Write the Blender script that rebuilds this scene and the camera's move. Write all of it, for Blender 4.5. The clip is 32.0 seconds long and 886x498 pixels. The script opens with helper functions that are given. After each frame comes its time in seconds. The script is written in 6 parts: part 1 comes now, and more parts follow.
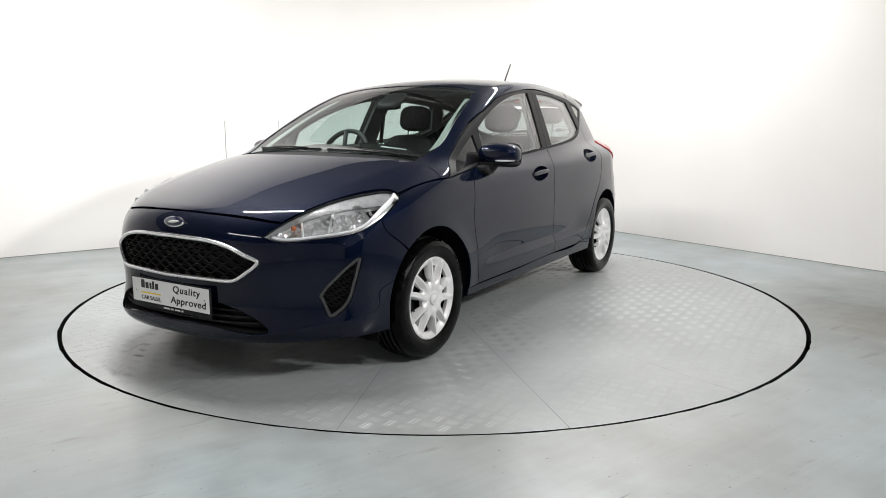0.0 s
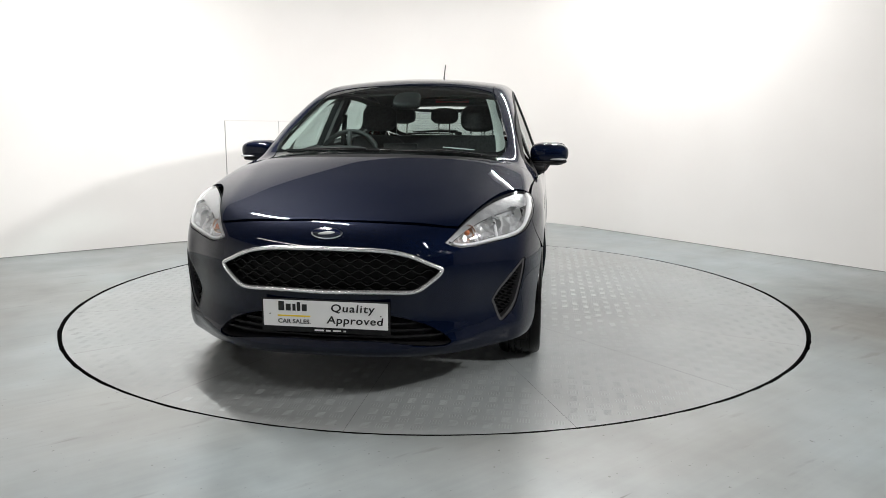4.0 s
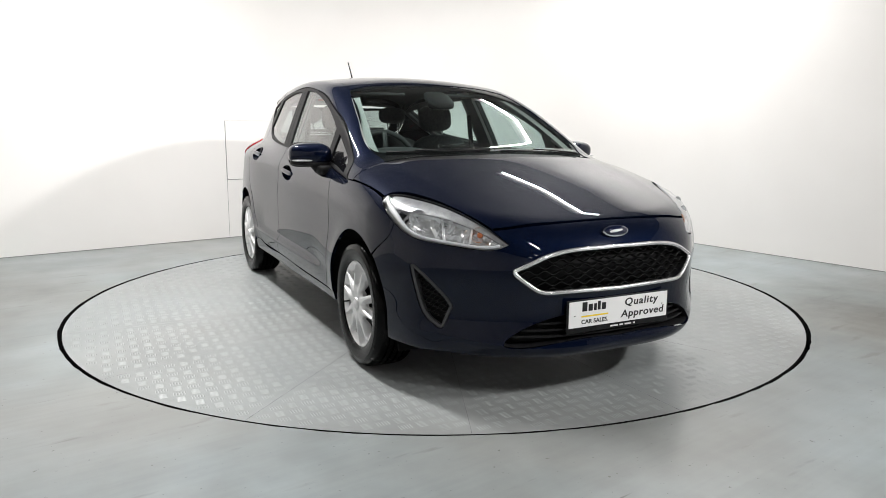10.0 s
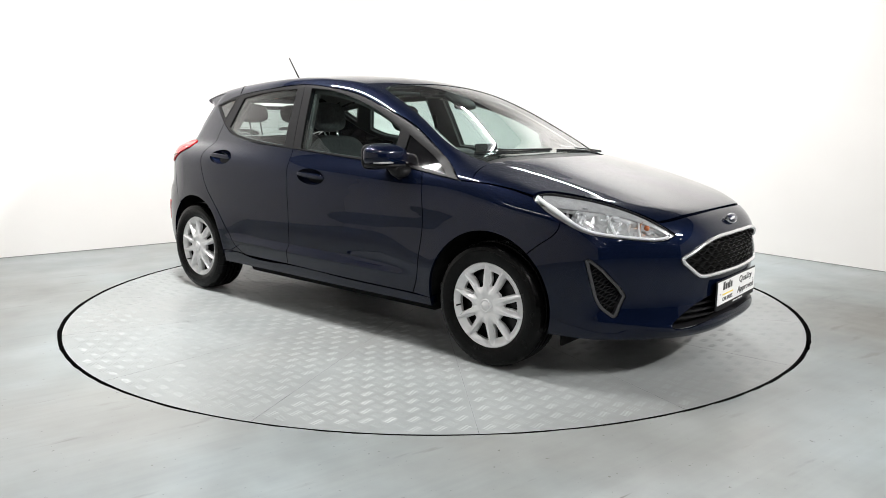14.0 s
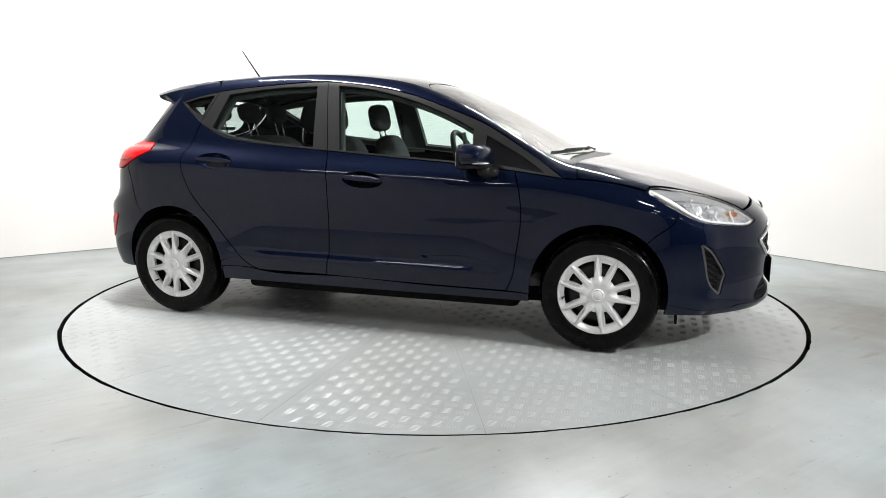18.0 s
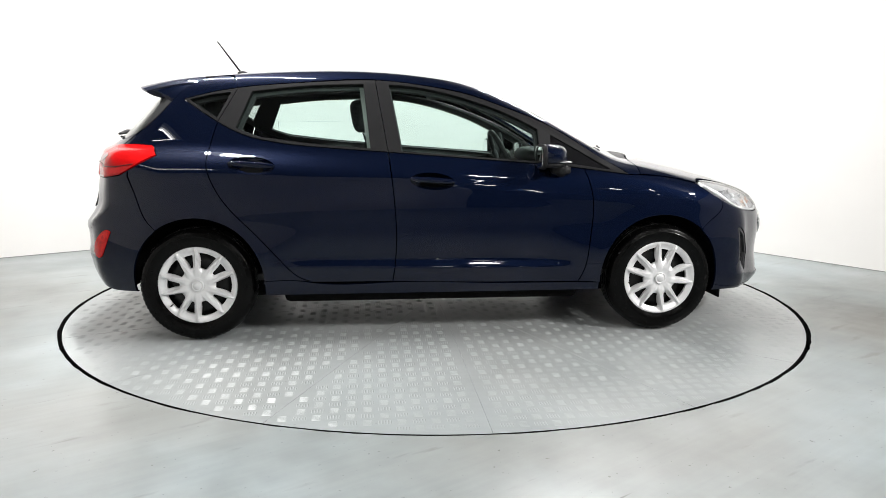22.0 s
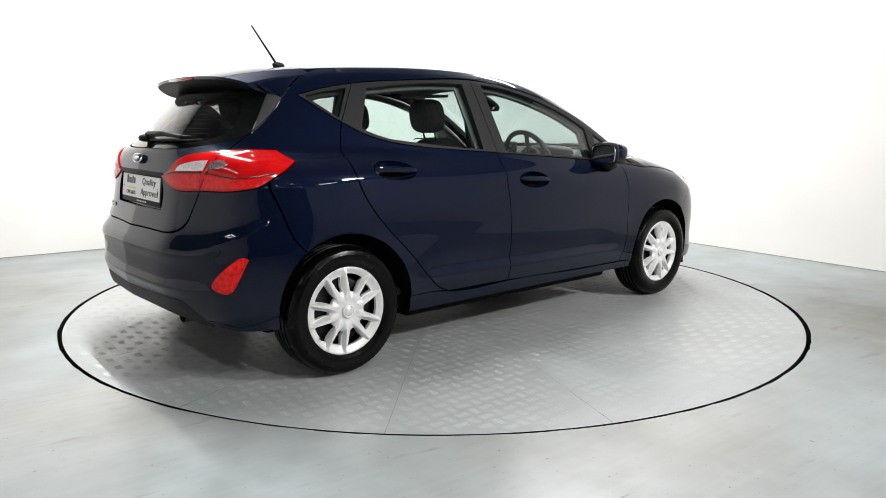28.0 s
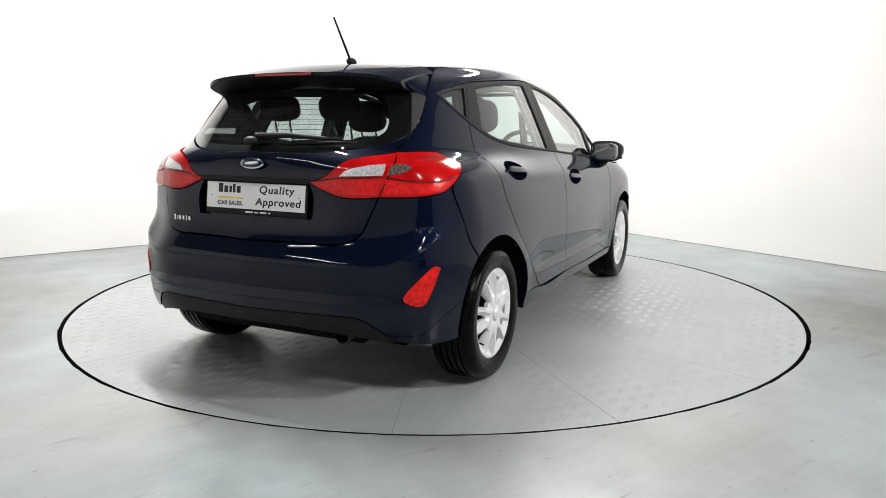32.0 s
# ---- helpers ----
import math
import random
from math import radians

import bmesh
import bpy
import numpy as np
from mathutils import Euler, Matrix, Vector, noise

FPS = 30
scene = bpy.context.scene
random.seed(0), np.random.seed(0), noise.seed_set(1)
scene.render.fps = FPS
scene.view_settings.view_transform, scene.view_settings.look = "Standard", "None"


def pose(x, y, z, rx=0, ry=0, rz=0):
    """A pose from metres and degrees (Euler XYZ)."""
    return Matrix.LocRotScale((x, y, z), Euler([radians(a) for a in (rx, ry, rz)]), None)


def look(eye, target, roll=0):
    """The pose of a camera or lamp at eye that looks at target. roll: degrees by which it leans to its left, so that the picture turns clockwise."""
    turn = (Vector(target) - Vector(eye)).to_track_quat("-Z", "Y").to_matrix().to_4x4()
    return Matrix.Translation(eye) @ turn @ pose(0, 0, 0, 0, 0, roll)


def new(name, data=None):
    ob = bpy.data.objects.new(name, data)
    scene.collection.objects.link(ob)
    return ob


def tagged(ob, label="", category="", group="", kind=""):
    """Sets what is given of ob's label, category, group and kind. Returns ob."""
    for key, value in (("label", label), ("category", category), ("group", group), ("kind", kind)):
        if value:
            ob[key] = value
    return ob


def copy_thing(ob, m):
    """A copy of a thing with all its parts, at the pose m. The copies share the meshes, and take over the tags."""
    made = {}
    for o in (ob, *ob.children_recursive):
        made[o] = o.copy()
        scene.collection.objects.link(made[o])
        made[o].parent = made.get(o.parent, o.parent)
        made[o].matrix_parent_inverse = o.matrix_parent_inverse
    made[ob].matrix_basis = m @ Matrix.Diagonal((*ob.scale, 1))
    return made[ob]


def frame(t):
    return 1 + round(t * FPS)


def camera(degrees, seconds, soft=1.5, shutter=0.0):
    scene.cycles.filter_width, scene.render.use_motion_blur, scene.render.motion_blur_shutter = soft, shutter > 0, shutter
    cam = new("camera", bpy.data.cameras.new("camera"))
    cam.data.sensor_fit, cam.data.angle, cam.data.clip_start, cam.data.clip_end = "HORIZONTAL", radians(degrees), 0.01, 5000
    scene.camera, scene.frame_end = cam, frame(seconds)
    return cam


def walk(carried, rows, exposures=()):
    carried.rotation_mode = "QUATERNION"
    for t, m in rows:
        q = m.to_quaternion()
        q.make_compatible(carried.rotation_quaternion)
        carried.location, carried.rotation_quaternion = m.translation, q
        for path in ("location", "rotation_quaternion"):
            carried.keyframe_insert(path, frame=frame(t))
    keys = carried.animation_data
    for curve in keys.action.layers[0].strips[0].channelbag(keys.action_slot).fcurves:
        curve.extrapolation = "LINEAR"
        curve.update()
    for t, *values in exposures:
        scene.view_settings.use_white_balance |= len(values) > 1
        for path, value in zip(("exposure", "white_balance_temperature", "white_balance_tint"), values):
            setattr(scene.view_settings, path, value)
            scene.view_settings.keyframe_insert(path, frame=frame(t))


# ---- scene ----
# Camera: it stands still on a tripod before the turntable.
cam = camera(63.78, 32.0, soft=0.5)
EYE = pose(0, -4.72, 1.119, 80.238, -0.293, -0.501)
# the clip's camera opens up as the dark side of the car fills its view
EXPOSURES = [(0, 0.10), (3, -0.05), (6, -0.09), (9, -0.05), (11, 0.08), (13, 0.26), (16, 0.40), (22, 0.46), (27, 0.44), (32, 0.32)]
walk(cam, [(0, EYE), (32, EYE)], EXPOSURES)

# Plan: the turntable's centre is the origin; one room corner lies behind it.
TABLE_R = 2.25
TURN_START, TURN_RATE = -121.97, 5.7916      # degrees, degrees a second
CAR_OFF = (-0.0918, -0.1356)                # the car's place on the table
ROOM_TURN = 36.6                            # heading of the long wall, degrees
CORNER = (0.82, 4.58)

# World: a closed white studio, so the world itself gives almost nothing.
world = bpy.data.worlds.new("studio_world")
world.use_nodes = True
world.node_tree.nodes["Background"].inputs[0].default_value = (0.9, 0.95, 1.0, 1)
world.node_tree.nodes["Background"].inputs[1].default_value = 0.02
scene.world = world
scene.view_settings.exposure = 0.0

# Ceiling strips: middle x, y (in the room's own axes), length, power. Two rows run along the short wall.
CEIL_H = 3.3
TUBES = [(-1.13, -2.67, 1.9, 84), (-4.83, -2.5, 2.2, 150), (-4.83, -7.6, 1.2, 64), (-7.7, -4.6, 2.4, 18)]
# a work light high in the hall, aimed at the car and the long wall: place, aim, power
FLOOD = ((-1.6, -8.6, 3.15), (-4.2, 0.0, 0.7), 72)
# small lights in the dark hall behind the camera, far from the car
HALL = [(x, y, 0.8, 0) for x, y in ((-1.2, -10.6), (-3.6, -11.4), (-6.2, -10.8), (-2.4, -13.4), (-5.2, -13.8), (-8.0, -13.0), (-1.4, -15.8), (-4.2, -16.2), (-7.0, -15.6))]


# ---- materials ----
def material(name, color=(0.5, 0.5, 0.5), rough=0.5, metal=0.0, coat=0.0, coat_rough=0.03, spec=0.5, emit=0.0, emit_color=None):
    m = bpy.data.materials.new(name)
    m.use_nodes = True
    b = m.node_tree.nodes["Principled BSDF"]
    b.inputs["Base Color"].default_value = (*color, 1)
    b.inputs["Roughness"].default_value = rough
    b.inputs["Metallic"].default_value = metal
    b.inputs["Coat Weight"].default_value = coat
    b.inputs["Coat Roughness"].default_value = coat_rough
    b.inputs["Specular IOR Level"].default_value = spec
    if emit:
        b.inputs["Emission Color"].default_value = (*(emit_color or color), 1)
        b.inputs["Emission Strength"].default_value = emit
    return m


def vary(m, dark, light, scale, detail=4.0, low=0.35, high=0.65, rough=None, bump=0.0, bump_scale=None, stretch=(1, 1, 1), distort=0.0):
    """Two-tone noise in the base colour, and if wanted in the roughness, with fine relief."""
    nt = m.node_tree
    b = nt.nodes["Principled BSDF"]
    tc = nt.nodes.new("ShaderNodeTexCoord")
    mp = nt.nodes.new("ShaderNodeMapping")
    mp.inputs["Scale"].default_value = stretch
    nt.links.new(tc.outputs["Object"], mp.inputs[0])
    nz = nt.nodes.new("ShaderNodeTexNoise")
    nz.inputs["Scale"].default_value = scale
    nz.inputs["Detail"].default_value = detail
    nz.inputs["Distortion"].default_value = distort
    nt.links.new(mp.outputs[0], nz.inputs["Vector"])
    rp = nt.nodes.new("ShaderNodeValToRGB")
    rp.color_ramp.elements[0].position, rp.color_ramp.elements[1].position = low, high
    rp.color_ramp.elements[0].color, rp.color_ramp.elements[1].color = (*dark, 1), (*light, 1)
    nt.links.new(nz.outputs[0], rp.inputs[0])
    nt.links.new(rp.outputs[0], b.inputs["Base Color"])
    if rough:
        mr = nt.nodes.new("ShaderNodeMapRange")
        mr.inputs["From Min"].default_value, mr.inputs["From Max"].default_value = 0.3, 0.7
        mr.inputs["To Min"].default_value, mr.inputs["To Max"].default_value = rough
        nt.links.new(nz.outputs[0], mr.inputs[0])
        nt.links.new(mr.outputs[0], b.inputs["Roughness"])
    if bump:
        nb = nt.nodes.new("ShaderNodeTexNoise")
        nb.inputs["Scale"].default_value = bump_scale or scale * 8
        nb.inputs["Detail"].default_value = 3
        nt.links.new(mp.outputs[0], nb.inputs["Vector"])
        bp = nt.nodes.new("ShaderNodeBump")
        bp.inputs["Strength"].default_value = bump
        bp.inputs["Distance"].default_value = 0.002
        nt.links.new(nb.outputs[0], bp.inputs["Height"])
        nt.links.new(bp.outputs[0], b.inputs["Normal"])
    return m


def glass_material(name, tint, gloss=1.0):
    """Thin pane: clear, tinted, with mirror gloss by Fresnel."""
    m = bpy.data.materials.new(name)
    m.use_nodes = True
    nt = m.node_tree
    nt.nodes.remove(nt.nodes["Principled BSDF"])
    tr = nt.nodes.new("ShaderNodeBsdfTransparent")
    tr.inputs[0].default_value = (*tint, 1)
    gl = nt.nodes.new("ShaderNodeBsdfGlossy")
    gl.inputs["Roughness"].default_value = 0.01
    lw = nt.nodes.new("ShaderNodeLayerWeight")
    pw = nt.nodes.new("ShaderNodeMath")
    pw.operation, pw.inputs[1].default_value = "POWER", 3.3
    nt.links.new(lw.outputs["Facing"], pw.inputs[0])
    ml = nt.nodes.new("ShaderNodeMath")
    ml.operation = "MULTIPLY_ADD"
    ml.inputs[1].default_value, ml.inputs[2].default_value = 0.85 * gloss, 0.075 * gloss
    nt.links.new(pw.outputs[0], ml.inputs[0])
    mx = nt.nodes.new("ShaderNodeMixShader")
    nt.links.new(ml.outputs[0], mx.inputs[0])
    nt.links.new(tr.outputs[0], mx.inputs[1])
    nt.links.new(gl.outputs[0], mx.inputs[2])
    nt.links.new(mx.outputs[0], nt.nodes["Material Output"].inputs[0])
    return m


def paint_flake(m, scale=2200.0, strength=0.05):
    """Fine metallic-flake unevenness under the clear coat."""
    nt = m.node_tree
    b = nt.nodes["Principled BSDF"]
    tc = nt.nodes.new("ShaderNodeTexCoord")
    vo = nt.nodes.new("ShaderNodeTexVoronoi")
    vo.inputs["Scale"].default_value = scale
    nt.links.new(tc.outputs["Object"], vo.inputs["Vector"])
    bp = nt.nodes.new("ShaderNodeBump")
    bp.inputs["Strength"].default_value = strength
    bp.inputs["Distance"].default_value = 0.0005
    nt.links.new(vo.outputs["Distance"], bp.inputs["Height"])
    nt.links.new(bp.outputs[0], b.inputs["Normal"])
    return m


M_PAINT = paint_flake(material("blue_metallic_paint", (0.0021, 0.0047, 0.0165), 0.52, 0.45, 1.0, 0.012, 0.0))
M_PAINT.node_tree.nodes["Principled BSDF"].inputs["Coat IOR"].default_value = 1.38
M_WALL = vary(material("white_wall_paint", (0.86, 0.84, 0.82), 0.7), (0.84, 0.82, 0.80), (0.88, 0.862, 0.845), 0.7, bump=0.06, bump_scale=60)
M_DARKWALL = vary(material("dark_back_wall", (0.05, 0.05, 0.052), 0.8), (0.035, 0.035, 0.037), (0.065, 0.065, 0.067), 0.5)
M_CEIL = vary(material("dark_ceiling_paint", (0.07, 0.07, 0.07), 0.8), (0.055, 0.055, 0.055), (0.085, 0.085, 0.085), 0.8)


def floor_material(name, base, brown, scratch, worn=()):
    """Worn floor paint: broad tint, grime, fine brush marks and small dark chips."""
    m = material(name, base, 0.3)
    nt = m.node_tree
    bs = nt.nodes["Principled BSDF"]
    tc = nt.nodes.new("ShaderNodeTexCoord")

    def noise(scale, detail, stretch=(1, 1, 1), turn=0.0):
        mp = nt.nodes.new("ShaderNodeMapping")
        mp.inputs["Scale"].default_value = stretch
        mp.inputs["Rotation"].default_value = (0, 0, radians(turn))
        nt.links.new(tc.outputs["Object"], mp.inputs[0])
        nz = nt.nodes.new("ShaderNodeTexNoise")
        nz.inputs["Scale"].default_value, nz.inputs["Detail"].default_value = scale, detail
        nt.links.new(mp.outputs[0], nz.inputs["Vector"])
        return nz.outputs[0]

    def ramp(value, lo, hi, c0, c1):
        rp = nt.nodes.new("ShaderNodeValToRGB")
        rp.color_ramp.elements[0].position, rp.color_ramp.elements[1].position = lo, hi
        rp.color_ramp.elements[0].color, rp.color_ramp.elements[1].color = (*c0, 1), (*c1, 1)
        nt.links.new(value, rp.inputs[0])
        return rp.outputs[0]

    def mix(kind, fac, a, b):
        mx = nt.nodes.new("ShaderNodeMix")
        mx.data_type, mx.blend_type = "RGBA", kind
        mx.inputs[0].default_value = fac
        nt.links.new(a, mx.inputs[6])
        nt.links.new(b, mx.inputs[7])
        return mx.outputs[2]
    broad = ramp(noise(0.6, 4), 0.38, 0.62, base, brown)
    grime = ramp(noise(2.2, 6), 0.3, 0.7, (0.82, 0.82, 0.815), (1, 1, 1))
    marks = ramp(noise(30, 3, (0.05, 1.0, 1.0), 50), 0.32, 0.62, (1 - scratch,) * 3, (1, 1, 1))
    chips = ramp(noise(55, 2), 0.25, 0.28, (0.6, 0.59, 0.57), (1, 1, 1))
    c = mix("MULTIPLY", 1.0, mix("MULTIPLY", 1.0, mix("MULTIPLY", 1.0, broad, grime), marks), chips)
    for wx, wy, wr, tone in worn:
        # a trodden, browner patch with its own ragged edge
        mp = nt.nodes.new("ShaderNodeMapping")
        mp.vector_type = "POINT"
        mp.inputs["Location"].default_value = (-wx / wr, -wy / wr, 0)
        mp.inputs["Scale"].default_value = (1 / wr, 1 / wr, 0)
        nt.links.new(tc.outputs["Object"], mp.inputs[0])
        ln = nt.nodes.new("ShaderNodeVectorMath")
        ln.operation = "LENGTH"
        nt.links.new(mp.outputs[0], ln.inputs[0])
        ad = nt.nodes.new("ShaderNodeMath")
        ad.operation = "MULTIPLY_ADD"
        ad.inputs[1].default_value = 0.7
        nt.links.new(noise(1.6, 5), ad.inputs[0])
        nt.links.new(ln.outputs["Value"], ad.inputs[2])
        patch = ramp(ad.outputs[0], 0.55, 1.4, tone, (1, 1, 1))
        c = mix("MULTIPLY", 1.0, c, patch)
    if worn:
        specks = ramp(noise(31, 4), 0.265, 0.30, (0.55, 0.53, 0.50), (1, 1, 1))
        scuffs = ramp(noise(7, 6, (0.35, 1.6, 1.0), 20), 0.27, 0.36, (0.72, 0.70, 0.66), (1, 1, 1))
        scores = ramp(noise(13, 3, (0.10, 1.0, 1.0), -25), 0.245, 0.275, (0.55, 0.53, 0.50), (1, 1, 1))
        mottle = ramp(noise(4.5, 9), 0.36, 0.64, (0.86, 0.855, 0.84), (1, 1, 1))
        for layer in (specks, scuffs, scores, mottle):
            c = mix("MULTIPLY", 1.0, c, layer)
    nt.links.new(c, bs.inputs["Base Color"])
    mr = nt.nodes.new("ShaderNodeMapRange")
    mr.inputs["From Min"].default_value, mr.inputs["From Max"].default_value = 0.3, 0.7
    mr.inputs["To Min"].default_value, mr.inputs["To Max"].default_value = 0.28, 0.36
    nt.links.new(noise(9, 3), mr.inputs[0])
    nt.links.new(mr.outputs[0], bs.inputs["Roughness"])
    bp = nt.nodes.new("ShaderNodeBump")
    bp.inputs["Strength"].default_value, bp.inputs["Distance"].default_value = 0.10, 0.002
    nt.links.new(noise(22, 3), bp.inputs["Height"])
    nt.links.new(bp.outputs[0], bs.inputs["Normal"])
    return m


M_FLOOR = floor_material("grey_floor_paint", (0.325, 0.374, 0.390), (0.336, 0.352, 0.346), 0.05, ((-1.5, -5.7, 2.5, (0.48, 0.455, 0.415)), (-6.7, -1.7, 2.5, (0.54, 0.525, 0.50))))
M_DECK = floor_material("worn_deck_paint", (0.350, 0.380, 0.387), (0.325, 0.337, 0.335), 0.05)
M_TREAD = vary(material("worn_tread_paint", (0.36, 0.38, 0.38), 0.3), (0.310, 0.332, 0.332), (0.375, 0.397, 0.397), 3.5, 5, 0.35, 0.65, rough=(0.32, 0.5))
# near-black colour stands in for the shade inside the gap round the turntable
M_GAPSHADE = material("black_gap_shade", (0.003, 0.003, 0.003), 0.8, spec=0.1)
M_BLACK = vary(material("black_plastic", (0.008, 0.008, 0.009), 0.5, spec=0.18), (0.007, 0.007, 0.008), (0.013, 0.013, 0.014), 40, bump=0.15, bump_scale=500)
M_SATIN = material("satin_black_trim", (0.014, 0.014, 0.015), 0.5, spec=0.14)
M_FIN = material("satin_grey_fin", (0.045, 0.045, 0.048), 0.3, spec=0.5)
M_MESH = material("black_grille_plastic", (0.009, 0.009, 0.009), 0.25, spec=0.4)
M_VOID = vary(material("matt_black_underseal", (0.004, 0.004, 0.004), 0.9, spec=0.1), (0.003, 0.003, 0.003), (0.006, 0.006, 0.006), 25)
M_GLOSSBLACK = material("gloss_black", (0.006, 0.006, 0.007), 0.12, coat=0.6)
M_GLASS = glass_material("window_glass", (0.76, 0.865, 0.84))
M_TINT = glass_material("dark_rear_glass", (0.52, 0.57, 0.56))
M_CLEAR = glass_material("clear_lens", (0.93, 0.94, 0.95))
M_TYRE = vary(material("tyre_rubber", (0.003, 0.003, 0.003), 0.3, spec=0.12), (0.0012, 0.0012, 0.0012), (0.0025, 0.0025, 0.0025), 30, rough=(0.14, 0.30))
M_SILVER = vary(material("silver_wheel_paint", (0.7, 0.7, 0.705), 0.32, 0.25), (0.68, 0.68, 0.685), (0.74, 0.74, 0.745), 25)
M_BLACKSTEEL = material("black_wheel_steel", (0.006, 0.006, 0.006), 0.45, 0.0, spec=0.3)
M_STEEL = material("dark_steel", (0.03, 0.03, 0.032), 0.5, 0.6)
M_CHROME = material("chrome", (0.82, 0.83, 0.84), 0.08, 1.0)
M_REFLECTOR = material("lamp_reflector", (0.88, 0.89, 0.90), 0.16, 0.6)
M_LAMPWHITE = material("lamp_white_trim", (0.80, 0.81, 0.82), 0.25)
M_FROST = vary(material("frosted_lamp_band", (0.5, 0.51, 0.52), 0.3, 0.3), (0.36, 0.365, 0.37), (0.48, 0.485, 0.49), 30, bump=0.2, bump_scale=200)
M_AMBER = material("amber_bulb", (0.48, 0.14, 0.05), 0.25, coat=0.5)
M_RED = vary(material("red_lens", (0.5, 0.004, 0.006), 0.12, coat=0.3, spec=0.25), (0.40, 0.003, 0.004), (0.52, 0.005, 0.006), 14, 2)
M_REDRIB = vary(material("ribbed_red_lens", (0.6, 0.006, 0.006), 0.2, coat=0.3, spec=0.25), (0.56, 0.003, 0.004), (0.70, 0.009, 0.009), 60, 2, bump=0.4, bump_scale=170)
M_REDDEEP = material("red_lens_deep", (0.34, 0.004, 0.008), 0.2, coat=1.0)
M_PLATE = material("plate_white", (0.82, 0.82, 0.82), 0.35)
M_INK = material("black_ink", (0.008, 0.008, 0.009), 0.4)
M_YELLOW = material("yellow_ink", (0.85, 0.62, 0.02), 0.4)
M_WHITEINK = material("white_ink", (0.7, 0.7, 0.7), 0.4)
M_CLOTH = vary(material("black_seat_cloth", (0.02, 0.02, 0.022), 0.9), (0.026, 0.026, 0.028), (0.048, 0.048, 0.05), 60, bump=0.4, bump_scale=700)
M_TRIMGREY = material("grey_headliner", (0.40, 0.40, 0.385), 0.9)
M_SATINCHROME = material("satin_chrome", (0.86, 0.86, 0.87), 0.22, 0.8)
M_DASH = vary(material("dash_plastic", (0.016, 0.016, 0.017), 0.6), (0.022, 0.022, 0.023), (0.034, 0.034, 0.035), 90, bump=0.2, bump_scale=600)
M_MIRROR = material("mirror_glass", (0.9, 0.9, 0.9), 0.02, 1.0)
M_TUBE = material("white_tube", (1, 1, 1), 0.5, emit=9.0, emit_color=(1.0, 0.985, 0.96))
M_HALLTUBE = material("white_hall_tube", (1, 1, 1), 0.5, emit=40.0, emit_color=(1.0, 0.985, 0.96))


# ---- car body surface ----
def spline(keys):
    """Natural cubic through (u, v) pairs, straight beyond its ends."""
    u, v = np.array([k[0] for k in keys], float), np.array([k[1] for k in keys], float)
    o = np.argsort(u)
    u, v = u[o], v[o]
    n, h = len(u), np.diff(u)
    a, b = np.eye(n), np.zeros(n)
    for i in range(1, n - 1):
        a[i, i - 1:i + 2] = h[i - 1], 2 * (h[i - 1] + h[i]), h[i]
        b[i] = 6 * ((v[i + 1] - v[i]) / h[i] - (v[i] - v[i - 1]) / h[i - 1])
    m = np.linalg.solve(a, b)

    def f(q):
        q = np.asarray(q, float)
        i = np.clip(np.searchsorted(u, q) - 1, 0, n - 2)
        d, hh = np.clip(q, u[0], u[-1]) - u[i], h[i]
        s = (v[i + 1] - v[i]) / hh - hh * (2 * m[i] + m[i + 1]) / 6
        r = v[i] + d * (s + d * (m[i] / 2 + d * (m[i + 1] - m[i]) / (6 * hh)))
        s0 = (v[1] - v[0]) / h[0] - h[0] * (2 * m[0] + m[1]) / 6
        s1 = (v[-1] - v[-2]) / h[-1] + h[-1] * (m[-2] + 2 * m[-1]) / 6
        return r + np.minimum(q - u[0], 0) * s0 + np.maximum(q - u[-1], 0) * s1
    return f


def smax(a, b, k):
    h = np.maximum(k - np.abs(a - b), 0) / k
    return np.maximum(a, b) + h * h * k * 0.25


def smin(a, b, k):
    return -smax(-a, -b, k)


# car axes: x forward from mid wheelbase, y to its left, z up
HOOD_Z = spline([(2.14, 0.656), (2.06, 0.716), (1.99, 0.7450), (1.9, 0.7760), (1.8, 0.8090), (1.65, 0.8557), (1.5, 0.8980), (1.35, 0.9362), (1.22, 0.9660), (1.1, 0.987), (0.95, 1.002), (0.7, 1.004), (0.4, 1.003), (-0.4, 1.025), (-1.2, 1.053), (-2, 1.021)])
NOSE_X = spline([(0.14, 2.040), (0.2, 2.085), (0.26, 2.103), (0.36, 2.090), (0.5, 2.098), (0.6, 2.093), (0.68, 2.071), (0.76, 2.038), (0.9, 1.923)])
NOSE_BOW = spline([(0, -0.004), (0.26, 0.012), (0.46, 0.087), (0.6, 0.199), (0.7, 0.292), (0.78, 0.376), (0.85, 0.529)])
TAIL_X = spline([(0.15, -1.802), (0.25, -1.887), (0.36, -1.934), (0.5, -1.942), (0.62, -1.931), (0.7, -1.895), (0.78, -1.876), (0.9, -1.860), (1, -1.838), (1.1, -1.785)])
TAIL_BOW = spline([(0, 0.007), (0.3, 0.022), (0.5, 0.055), (0.65, 0.127), (0.74, 0.198), (0.8, 0.308), (0.86, 0.456)])
SIDE_W = spline([(2.1, 0.801), (1.7, 0.840), (1.25, 0.863), (0.8, 0.857), (0.2, 0.859), (-0.5, 0.860), (-1.2, 0.857), (-1.6, 0.829), (-2, 0.797)])
SIDE_S = spline([(0.15, -0.058), (0.25, -0.024), (0.34, -0.009), (0.45, -0.000), (0.6, -0.011), (0.74, -0.016), (0.82, -0.027), (0.9, -0.037), (0.97, -0.059), (1.05, -0.104)])
